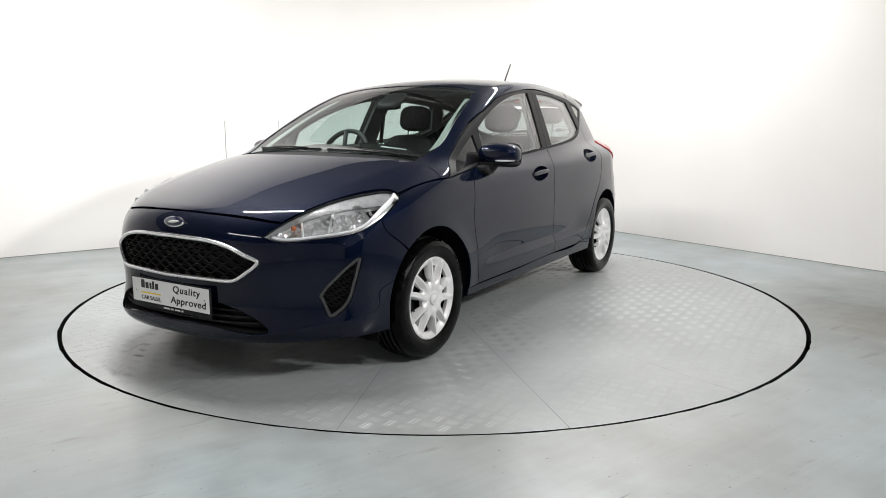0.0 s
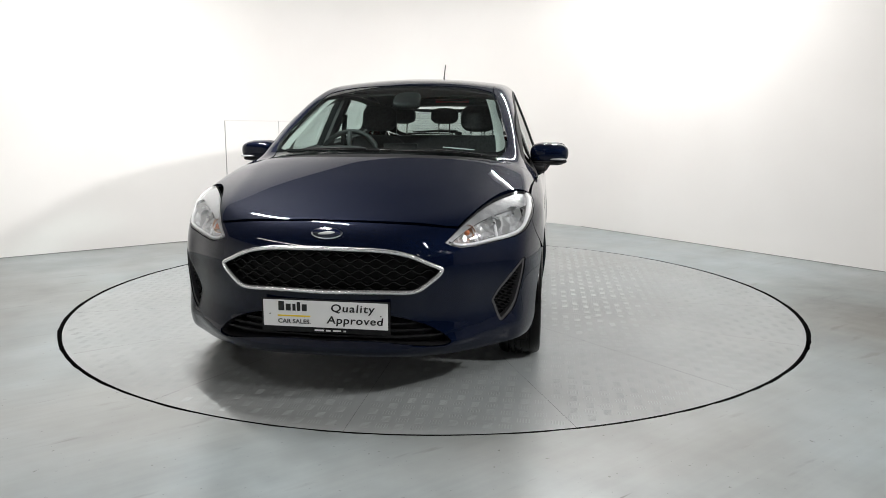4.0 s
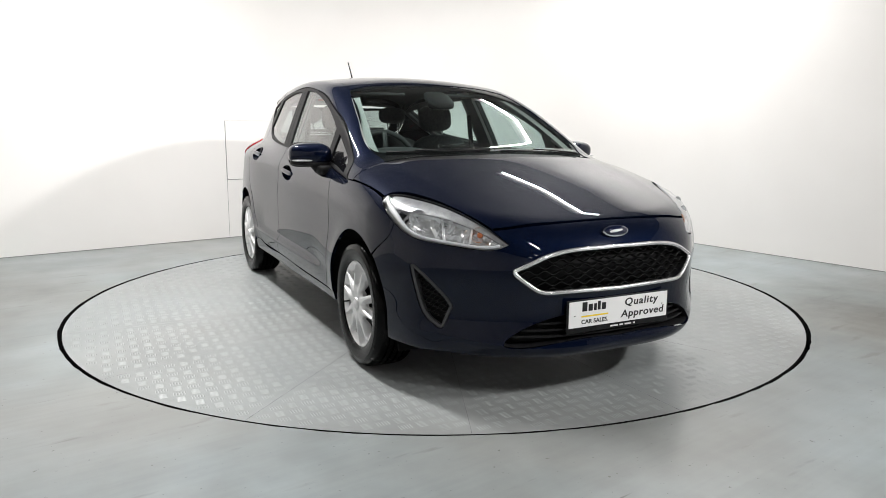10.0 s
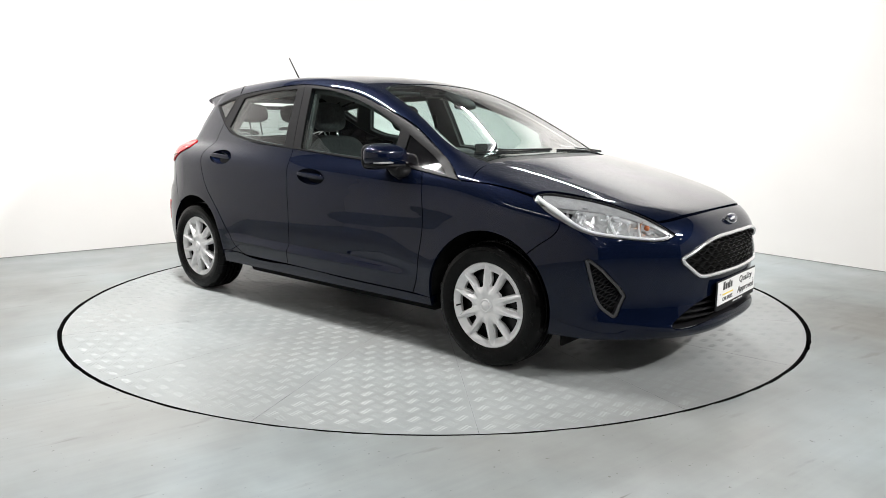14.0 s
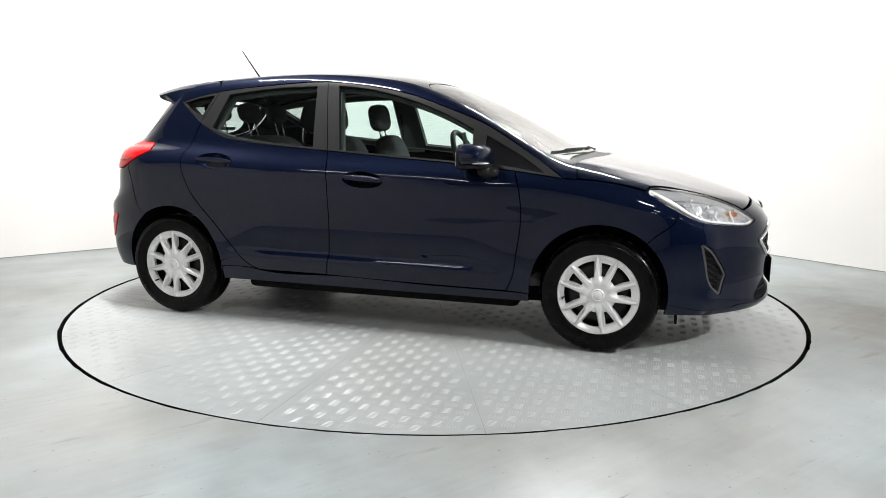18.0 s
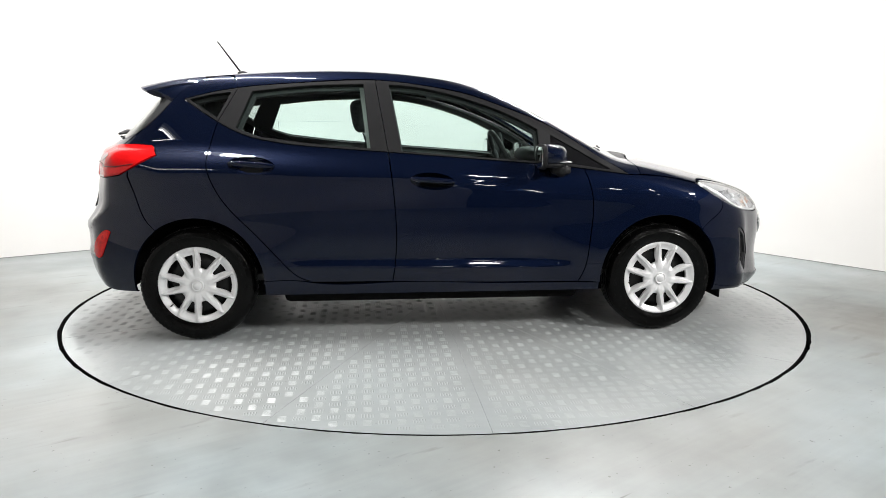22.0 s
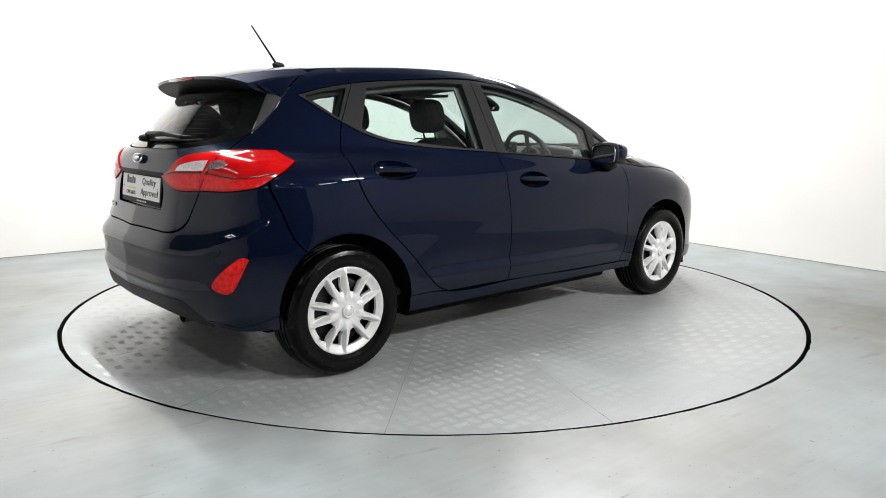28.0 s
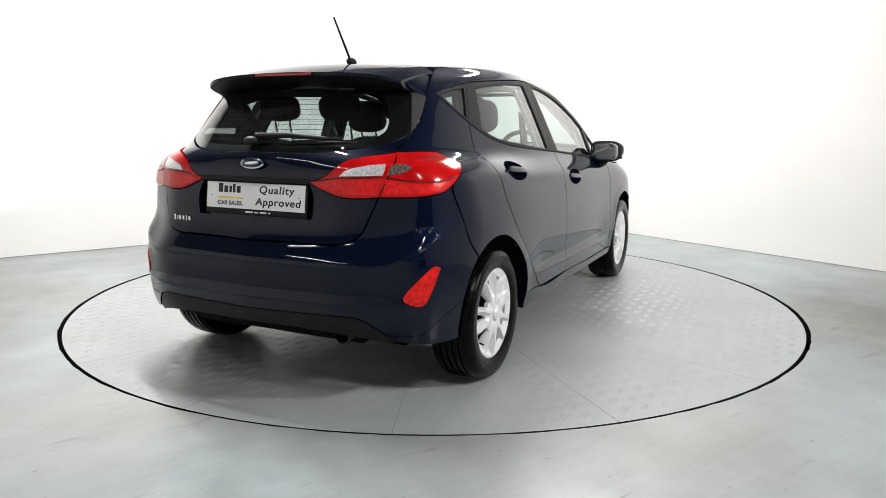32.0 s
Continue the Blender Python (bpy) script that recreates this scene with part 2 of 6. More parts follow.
CABIN_W = spline([(1.2, 0.702), (0.9, 0.730), (0.5, 0.762), (0, 0.778), (-0.6, 0.772), (-1.1, 0.724), (-1.4, 0.684), (-1.8, 0.595)])
ROOF_Z = spline([(0.6, 1.296), (0.25, 1.380), (-0.1, 1.432), (-0.45, 1.450), (-0.9, 1.435), (-1.3, 1.401), (-1.7, 1.343)])
LEAN, LEAN_CURVE = 0.374, 0.101
HOOD_CROWN, HOOD_FALL, ROOF_CROWN = 0.100, 0.2755, 0.131
SCREEN_X, SCREEN_BOW, SCREEN_RAKE = 1.089, 0.185, 1.822
REAR_X, REAR_BOW, REAR_FALL, REAR_RAKE = -1.790, 0.380, 0.800, 0.960


def lower_f(x, a, z):
    w = SIDE_W(x) + SIDE_S(z)
    side = a - w
    hood = (z - (HOOD_Z(x) - HOOD_CROWN * a ** 2 - HOOD_FALL * np.maximum(a - 0.35, 0) ** 3)) * 0.95
    nose = (x - (NOSE_X(z) - NOSE_BOW(a))) / np.sqrt(1 + (2.0 * np.minimum(a, 0.8) ** 2) ** 2)
    tail = ((TAIL_X(z) + TAIL_BOW(a)) - x) / np.sqrt(1 + (1.8 * np.minimum(a, 0.8) ** 2) ** 2)
    f = smax(side, hood, 0.10)
    f = smax(f, nose, 0.10)
    f = smax(f, tail, 0.08)
    return smax(f, 0.18 - z, 0.05)


def cabin_f(x, a, z):
    side = (a - (CABIN_W(x) - LEAN * (z - 0.95) - LEAN_CURVE * (z - 0.95) ** 2)) * 0.9
    roof = z - (ROOF_Z(x) - ROOF_CROWN * a ** 2)
    screen = ((x - (SCREEN_X - SCREEN_BOW * a ** 2)) + (z - 0.945) * SCREEN_RAKE) * 0.50
    rear = ((REAR_X + REAR_BOW * a ** 2 + REAR_FALL * np.maximum(a - 0.35, 0) ** 2) - x + (z - 1.03) * REAR_RAKE) * 0.70
    f = smax(roof, screen, 0.10)
    f = smax(f, rear, 0.04)
    f = smax(f, side, 0.058)
    q = np.clip((-x - 0.85) / 0.75, 0, 1)
    return smax(f, 0.86 + 0.145 * q * q * (3 - 2 * q) - z, 0.03)


def body_f(p):
    x, a, z = p[:, 0], np.abs(p[:, 1]), p[:, 2]
    return smin(lower_f(x, a, z), cabin_f(x, a, z), 0.035)


def lift(o, d, far=2.2, f=body_f, level=0.0, near=0.0, steps=34):
    """First place along each ray, coming from far outside, where the body surface lies."""
    o, d = np.asarray(o, float), np.asarray(d, float)
    lo, hi = np.full(len(o), near), np.full(len(o), far)
    # march inward to the outermost crossing
    t = np.linspace(far, near, 45)
    done = np.zeros(len(o), bool)
    prev = hi.copy()
    for q in t:
        inside = f(o + d * q) < level
        hit = inside & ~done
        lo[hit], hi[hit] = q, prev[hit]
        done |= hit
        prev[:] = q
    for _ in range(steps):
        mid = (lo + hi) / 2
        ins = f(o + d * mid[:, None]) < level
        lo, hi = np.where(ins, mid, lo), np.where(ins, hi, mid)
    return o + d * ((lo + hi) / 2)[:, None]


def grad(p, f=body_f, e=0.002):
    g = np.stack([f(p + e * v) - f(p - e * v) for v in np.eye(3)], 1)
    return g / np.maximum(np.linalg.norm(g, axis=1, keepdims=True), 1e-9)


# ---- mesh helpers ----
def tidy(me, mats, smooth=True):
    for m in (mats if isinstance(mats, (list, tuple)) else [mats]):
        me.materials.append(m)
    if smooth:
        me.polygons.foreach_set("use_smooth", [True] * len(me.polygons))
    return me


def part(name, bm, material_, parent, label="", smooth=True, sharp=None):
    """Links a bmesh as one mesh object under a thing or a part."""
    me = bpy.data.meshes.new(name)
    if sharp is not None:
        for e in bm.edges:
            if len(e.link_faces) == 2 and e.calc_face_angle(0) > radians(sharp):
                e.smooth = False
    bm.to_mesh(me)
    bm.free()
    tidy(me, material_, smooth)
    ob = new(name, me)
    ob.parent = parent
    return tagged(ob, label)


def mesh_part(name, verts, faces, material_, parent, label="", smooth=True, normals=None):
    me = bpy.data.meshes.new(name)
    me.from_pydata([tuple(v) for v in verts], [], [tuple(f) for f in faces])
    tidy(me, material_, smooth)
    if normals is not None:
        me.normals_split_custom_set_from_vertices([tuple(n) for n in normals])
    ob = new(name, me)
    ob.parent = parent
    return tagged(ob, label)


def box_bm(cx, cy, cz, sx, sy, sz, bevel=0.0, segs=2, m=None):
    bm = bmesh.new()
    bmesh.ops.create_cube(bm, size=1.0, matrix=Matrix.LocRotScale((cx, cy, cz), None, (sx, sy, sz)))
    if bevel:
        bmesh.ops.bevel(bm, geom=bm.edges[:], offset=bevel, segments=segs, affect="EDGES", profile=0.5)
    if m is not None:
        bm.transform(m)
    return bm


def tube_bm(path, radius, segs=8, caps=True, flat=1.0):
    """A round bar along a path of points; radius may be a list."""
    bm = bmesh.new()
    path = [Vector(p) for p in path]
    rings = []
    up0 = Vector((0, 0, 1))
    for i, p in enumerate(path):
        d = (path[min(i + 1, len(path) - 1)] - path[max(i - 1, 0)]).normalized()
        up = up0 if abs(d.dot(up0)) < 0.95 else Vector((1, 0, 0))
        s = d.cross(up).normalized()
        u = s.cross(d)
        r = radius[i] if isinstance(radius, (list, tuple)) else radius
        rings.append([bm.verts.new(p + (s * math.cos(a) + u * math.sin(a) * flat) * r) for a in (2 * math.pi * k / segs for k in range(segs))])
    for a, b in zip(rings, rings[1:]):
        for k in range(segs):
            bm.faces.new((a[k], a[(k + 1) % segs], b[(k + 1) % segs], b[k]))
    if caps:
        bm.faces.new(rings[0][::-1])
        bm.faces.new(rings[-1])
    return bm


def lathe_bm(profile, segs=64, close=False):
    """Turns (radius, height) pairs about the y axis."""
    bm = bmesh.new()
    rings = []
    for r, h in profile:
        rings.append([bm.verts.new((r * math.cos(a), h, r * math.sin(a))) for a in (2 * math.pi * k / segs for k in range(segs))])
    pairs = list(zip(rings, rings[1:])) + ([(rings[-1], rings[0])] if close else [])
    for a, b in pairs:
        for k in range(segs):
            bm.faces.new((a[k], b[k], b[(k + 1) % segs], a[(k + 1) % segs]))
    bmesh.ops.recalc_face_normals(bm, faces=bm.faces[:])
    return bm


# ---- panels laid on the body surface ----
AXLE = 1.2465
NOSE_AXIS, TAIL_AXIS, ARC = 1.25, -1.2, 0.8


def to_uv(proj, p):
    p = np.asarray(p, float)
    if proj == "side":
        return p[:, [0, 2]]
    if proj == "top":
        return p[:, [0, 1]]
    if proj == "nose":
        return np.stack([ARC * np.arctan2(p[:, 1], p[:, 0] - NOSE_AXIS), p[:, 2]], 1)
    if proj == "tail":
        return np.stack([ARC * np.arctan2(p[:, 1], TAIL_AXIS - p[:, 0]), p[:, 2]], 1)
    return np.stack([p[:, 0], ARC * np.arctan2(p[:, 2] - 0.75, p[:, 1] - 0.2)], 1)      # rail


def from_uv(proj, uv, f=None, level=0.0):
    f = f or body_f
    u, v, o0 = uv[:, 0], uv[:, 1], np.zeros(len(uv))
    if proj == "side":
        o, d, far = np.stack([u, o0, v], 1), np.tile([0.0, 1, 0], (len(u), 1)), 1.1
    elif proj == "top":
        o, d, far = np.stack([u, v, o0 + 0.45], 1), np.tile([0.0, 0, 1], (len(u), 1)), 1.2
    elif proj == "nose":
        o, d, far = np.stack([o0 + NOSE_AXIS, o0, v], 1), np.stack([np.cos(u / ARC), np.sin(u / ARC), o0], 1), 1.1
    elif proj == "tail":
        o, d, far = np.stack([o0 + TAIL_AXIS, o0, v], 1), np.stack([-np.cos(u / ARC), np.sin(u / ARC), o0], 1), 1.0
    else:
        o, d, far = np.stack([u, o0 + 0.2, o0 + 0.75], 1), np.stack([o0, np.cos(v / ARC), np.sin(v / ARC)], 1), 1.0
    return lift(o, d, far, f, level)


def curve(pts, step=0.012):
    """A smooth line through points, evenly divided."""
    p = np.array(pts, float)
    s = np.concatenate([[0], np.cumsum(np.linalg.norm(np.diff(p, axis=0), axis=1))])
    n = max(2, int(s[-1] / step) + 1)
    q = np.linspace(0, s[-1], n)
    if len(p) == 2:
        return p[0] + (p[1] - p[0]) * (q / s[-1])[:, None]
    return np.stack([spline(list(zip(s, p[:, k])))(q) for k in range(p.shape[1])], 1)


def chain(*curves):
    out = [np.asarray(curves[0])]
    for c in curves[1:]:
        c = np.asarray(c)
        out.append(c[1:] if np.linalg.norm(c[0] - out[-1][-1]) < 0.004 else c)
    a = np.concatenate(out)
    return a[:-1] if np.linalg.norm(a[0] - a[-1]) < 0.004 else a


def mirrored(c):
    """A line on the left half followed by its twin on the right (it ends on the middle line)."""
    c = np.asarray(c)
    m = c[::-1] * [1, -1, 1]
    return chain(c, m)


def shrink(uv, by):
    """Moves a closed outline inwards."""
    area = 0.5 * np.sum(uv[:, 0] * np.roll(uv[:, 1], -1) - np.roll(uv[:, 0], -1) * uv[:, 1])
    t = np.roll(uv, -1, 0) - np.roll(uv, 1, 0)
    n = np.stack([-t[:, 1], t[:, 0]], 1) / np.maximum(np.linalg.norm(t, axis=1, keepdims=True), 1e-9)
    return uv + n * by * np.sign(area)


def inside(uv, poly):
    x, y = uv[:, 0][:, None], uv[:, 1][:, None]
    x1, y1 = poly[:, 0][None], poly[:, 1][None]
    x2, y2 = np.roll(poly[:, 0], -1)[None], np.roll(poly[:, 1], -1)[None]
    c = ((y1 > y) != (y2 > y)) & (x < (x2 - x1) * (y - y1) / np.where(y2 == y1, 1e-12, y2 - y1) + x1)
    return c.sum(1) % 2 == 1


def fill(poly, holes=(), step=0.03, extra=None):
    """Triangles of an outline with holes: points, triangles, closed loops."""
    loops = [np.asarray(poly)] + [np.asarray(h) for h in holes]
    lo, hi = loops[0].min(0), loops[0].max(0)
    gx, gy = np.meshgrid(np.arange(lo[0], hi[0], step), np.arange(lo[1], hi[1], step * 0.87), indexing="ij")
    gx = gx + (np.arange(gx.shape[1]) % 2)[None] * step / 2
    g = np.stack([gx.ravel(), gy.ravel()], 1)
    if extra is not None:
        near = np.concatenate([((c[:, None] - extra[None]) ** 2).sum(2).min(1) for c in np.array_split(g, 20)])
        g = np.concatenate([g[near > (0.75 * step) ** 2], extra])
    ok = inside(g, loops[0])
    for h in loops[1:]:
        ok &= ~inside(g, h)
    g = g[ok]
    allb = np.concatenate(loops)
    if len(g):
        dmin = np.concatenate([np.sqrt(((c[:, None] - allb[None]) ** 2).sum(2)).min(1) for c in np.array_split(g, max(1, len(g) // 400))])
        g = g[dmin > step * 0.45]
    pts = np.concatenate([allb, g])
    edges, k, rings = [], 0, []
    for lp in loops:
        n = len(lp)
        rings.append(list(range(k, k + n)))
        edges += [(k + i, k + (i + 1) % n) for i in range(n)]
        k += n
    from mathutils.geometry import delaunay_2d_cdt
    v, _, fc, ov, _, _ = delaunay_2d_cdt([Vector(p) for p in pts], edges, [], 0, 1e-7)
    v = np.array([tuple(q) for q in v])
    tri = np.array([f for f in fc])
    c = v[tri].mean(1)
    ok = inside(c, loops[0])
    for h in loops[1:]:
        ok &= ~inside(c, h)
    a = v[tri]
    ok &= np.abs((a[:, 1, 0] - a[:, 0, 0]) * (a[:, 2, 1] - a[:, 0, 1]) - (a[:, 2, 0] - a[:, 0, 0]) * (a[:, 1, 1] - a[:, 0, 1])) > 1e-10
    return v, tri[ok]


def panel(name, outline, proj, material_, parent, sides=(1,), holes=(), gap=0.0028, depth=0.016, step=0.03, raise_=0.0, label="", relief=None, flange=None):
    """A skin cut to a 3D outline on the left half (or whole width), lying on the body, with turned-in edges."""
    uv = shrink(to_uv(proj, outline), gap)
    hs = [shrink(to_uv(proj, h), -gap) for h in holes]
    v, tri = fill(uv, hs, step)
    p = from_uv(proj, v)
    n = grad(p)
    if relief is not None:
        slope = np.stack([relief(p + e) - relief(p - e) for e in np.eye(3) * 0.004], 1) / 0.008
        slope = slope - n * (slope * n).sum(1)[:, None]
        p = p + n * relief(p)[:, None]
        n = n - slope
        n = n / np.linalg.norm(n, axis=1)[:, None]
    if raise_:
        p = p + n * raise_
    # boundary edges get a lip turned inwards
    a, b, c = p[tri[:, 0]], p[tri[:, 1]], p[tri[:, 2]]
    flip = (np.cross(b - a, c - a) * n[tri[:, 0]]).sum(1) < 0
    tri[flip] = tri[flip][:, ::-1]
    count = {}
    for t in tri.tolist():
        for i in range(3):
            count[(t[i], t[(i + 1) % 3])] = 1
    rim = [e for e in count if (e[1], e[0]) not in count]
    ids = sorted({i for e in rim for i in e})
    num = {i: len(p) + k for k, i in enumerate(ids)}
    dirs = n[ids]
    low = p[ids] - dirs * depth
    verts = np.concatenate([p, p[ids], low])
    top2 = {i: len(p) + k for k, i in enumerate(ids)}
    bot = {i: len(p) + len(ids) + k for k, i in enumerate(ids)}
    faces = tri.tolist() + [(e[1], e[0], bot[e[0]], bot[e[1]]) for e in rim]
    made = []
    for s in sides:
        vv = verts * [1, s, 1]
        ff = faces if s > 0 else [f[::-1] for f in faces]
        me = bpy.data.meshes.new(name)
        me.from_pydata(vv.tolist(), [], ff)
        tidy(me, material_)
        nn = np.concatenate([n, n[ids], n[ids]]) * [1, s, 1]
        # lips keep their own shading; the skin takes the surface's normal
        loopn = np.zeros((len(me.loops), 3), np.float32)
        li = np.zeros(len(me.loops), int)
        me.loops.foreach_get("vertex_index", li)
        loopn[:] = nn[li]
        me.polygons.foreach_set("use_smooth", [i < len(tri) for i in range(len(me.polygons))])
        start = 3 * len(tri)
        fn = np.zeros(3 * len(me.polygons), np.float32)
        me.polygons.foreach_get("normal", fn)
        fn = fn.reshape(-1, 3)
        for k in range(len(tri), len(me.polygons)):
            loopn[start + 4 * (k - len(tri)):start + 4 * (k - len(tri)) + 4] = fn[k]
        me.normals_split_custom_set(loopn.tolist())
        ob = new(name, me)
        ob.parent = parent if not isinstance(parent, dict) else parent[s]
        made.append(tagged(ob, label))
    return made if len(made) > 1 else made[0]


# ---- the room: a white studio with a rounded corner ----
RM = pose(CORNER[0], CORNER[1], 0, 0, 0, ROOM_TURN)
ROOM_X, ROOM_Y = -9.5, -17.5
WALL_T, ROUND, WHITE_END, EAST = 0.15, 1.5, -5.9, -0.075


def structure(name, verts, faces, mat, smooth=False, label="", m=RM):
    me = bpy.data.meshes.new(name)
    me.from_pydata([tuple(v) for v in verts], [], [tuple(f) for f in faces])
    me.materials.append(mat)
    me.polygons.foreach_set("use_smooth", [smooth] * len(me.polygons))
    ob = new(name, me)
    ob.matrix_world = m
    return tagged(ob, label, kind="structure")


def slab(name, x0, y0, z0, x1, y1, z1, mat, label="", m=RM):
    v = [(x, y, z) for z in (z0, z1) for y in (y0, y1) for x in (x0, x1)]
    f = [(0, 2, 3, 1), (4, 5, 7, 6), (0, 1, 5, 4), (2, 6, 7, 3), (0, 4, 6, 2), (1, 3, 7, 5)]
    return structure(name, v, f, mat, label=label, m=m)


def bent_wall():
    path = [(ROOM_X, 0.0)] + [(EAST - ROUND + ROUND * math.sin(a), -ROUND + ROUND * math.cos(a)) for a in np.linspace(0, math.pi / 2, 25)] + [(EAST, WHITE_END)]
    out = [(ROOM_X, WALL_T)] + [(EAST - ROUND + (ROUND + WALL_T) * math.sin(a), -ROUND + (ROUND + WALL_T) * math.cos(a)) for a in np.linspace(0, math.pi / 2, 25)] + [(EAST + WALL_T, WHITE_END)]
    n = len(path)
    v = [(x, y, z) for pts in (path, out) for z in (0, CEIL_H) for x, y in pts]
    f = []
    for i in range(n - 1):
        f += [(i, i + 1, n + i + 1, n + i), (2 * n + i + 1, 2 * n + i, 3 * n + i, 3 * n + i + 1)]
    return structure("wall_north", v, f, M_WALL, smooth=True, label="white painted studio wall with a rounded corner")


bent_wall()
slab("wall_south", ROOM_X, ROOM_Y - WALL_T, 0, WALL_T, ROOM_Y, CEIL_H, M_DARKWALL, "dark grey back wall")
slab("wall_east", EAST, ROOM_Y, 0, WALL_T, WHITE_END, CEIL_H, M_WALL, "white painted side wall")
slab("wall_west", ROOM_X - WALL_T, ROOM_Y, 0, ROOM_X, WALL_T, CEIL_H, M_WALL, "white side wall")
slab("ceiling", ROOM_X - WALL_T, ROOM_Y - WALL_T, CEIL_H, WALL_T, WALL_T, CEIL_H + 0.1, M_CEIL, "dark grey ceiling")

# floor with a round well for the turntable
WELL_R, n = TABLE_R + 0.019, 220
inv = RM.inverted()
rect = [(ROOM_X, ROOM_Y), (0, ROOM_Y), (0, 0), (ROOM_X, 0)]
cx, cy, _ = inv @ Vector((0, 0, 0))
ringv, outv = [], []
rng = random.Random(4)
for i in range(n):
    a = 2 * math.pi * i / n
    r = WELL_R + 0.008 * math.cos(2 * (a + radians(ROOM_TURN))) + rng.uniform(-0.0025, 0.0025)
    ringv.append((cx + r * math.cos(a), cy + r * math.sin(a), 0.0))
    dx, dy = math.cos(a), math.sin(a)
    t = min(((0 - cx) / dx if dx > 0 else (ROOM_X - cx) / dx) if abs(dx) > 1e-9 else 1e9, ((0 - cy) / dy if dy > 0 else (ROOM_Y - cy) / dy) if abs(dy) > 1e-9 else 1e9)
    outv.append((cx + t * dx, cy + t * dy, 0.0))
cornerv = [(x, y, 0.0) for x, y in rect]
low = [(x, y, -0.12) for x, y, _ in ringv]
v = ringv + outv + low + cornerv
f = [(i, n + i, n + (i + 1) % n, (i + 1) % n) for i in range(n)] + [(i, (i + 1) % n, 2 * n + (i + 1) % n, 2 * n + i) for i in range(n)]
for k, (x, y) in enumerate(rect):
    i = min(range(n), key=lambda q: math.hypot(outv[q][0] - x, outv[q][1] - y))
    for j in ((i - 1) % n, i):
        a, b = outv[j], outv[(j + 1) % n]
        if abs((a[0] - b[0]) * (a[1] - b[1])) > 1e-9:
            f.append((n + j, 3 * n + k, n + (j + 1) % n))
floor = structure("floor", v, f, M_FLOOR, label="worn grey-green painted concrete floor")
# the well's wall is coloured near-black, as the gap's shade
floor.data.materials.append(M_GAPSHADE)
for face in floor.data.polygons[n:2 * n]:
    face.material_index = 1
structure("well_bottom", [(cx + 2.6 * math.cos(a), cy + 2.6 * math.sin(a), -0.12) for a in (2 * math.pi * i / 48 for i in range(48))], [tuple(range(48))], M_GAPSHADE, label="dark bottom of the turntable well")

# access hatch and board joints on the long wall (x along the wall, z up)
hx0, hx1, hz0, hz1 = -3.622, -3.055, 0.585, 1.165
hatch = tagged(new("wall_hatch"), "flush white access hatch in the wall", "hatch")
hatch.matrix_world = RM


def strip(name, x0, x1, z0, z1, y0, y1, mat, parent):
    return part(name, box_bm((x0 + x1) / 2, (y0 + y1) / 2, (z0 + z1) / 2, abs(x1 - x0), abs(y1 - y0), abs(z1 - z0)), mat, parent, smooth=False)


strip("hatch_panel", hx0 + 0.004, hx1 - 0.004, hz0 + 0.004, hz1 - 0.004, 0.01, -0.004, M_WALL, hatch)
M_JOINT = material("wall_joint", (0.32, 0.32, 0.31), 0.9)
for nm, a in (("hatch_gap", (hx0 - 0.004, hx0 + 0.003, hz0, hz1)), ("hatch_gap", (hx1 - 0.003, hx1 + 0.002, hz0, hz1)), ("hatch_gap", (hx0, hx1, hz0 - 0.003, hz0 + 0.003)), ("hatch_gap", (hx0, hx1, hz1 - 0.001, hz1 + 0.001))):
    strip(nm, *a, 0.01, -0.003, M_JOINT, hatch)
joint = slab("wall_joint", hx0 - 0.002, 0.01, 0.0, hx0 + 0.001, -0.002, hz0, M_JOINT, "thin upright joint in the wall boards")
slab("wall_joint_level", hx1, 0.01, hz1 - 0.001, -1.6, -0.002, hz1 + 0.001, M_JOINT, "thin level joint in the wall boards")
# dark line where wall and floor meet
slab("floor_joint", ROOM_X, -0.006, 0.001, -ROUND, 0.002, 0.006, M_JOINT, "dark joint between wall and floor")
slab("floor_joint_side", EAST - 0.006, WHITE_END, 0.001, EAST + 0.002, -ROUND, 0.006, M_JOINT, "dark joint between wall and floor")

# ceiling lights: long tubes in slim housings
def ceiling_light(x, y, ln, power):
    lt = tagged(new("ceiling_light"), "long white ceiling strip light", "light", "ceiling strip lights")
    lt.matrix_world = RM @ pose(x, y, CEIL_H)
    part("housing", box_bm(0, 0, -0.03, 0.16, ln + 0.1, 0.06, 0.008), M_LAMPWHITE, lt, smooth=False)
    part("tube", tube_bm([(0, -ln / 2, -0.075), (0, ln / 2, -0.075)], 0.016 if power else 0.034, 12), M_TUBE if power else M_HALLTUBE, lt, "glowing white tube")
    if not power:
        return
    d = bpy.data.lights.new("strip_glow", "AREA")
    d.shape, d.size, d.size_y, d.energy, d.color = "RECTANGLE", 0.03, ln, power, (1.0, 0.985, 0.965)
    ob = new("strip_glow", d)
    ob.matrix_world = RM @ pose(x, y, CEIL_H - 0.10)


for tube in TUBES + HALL:
    ceiling_light(*tube)

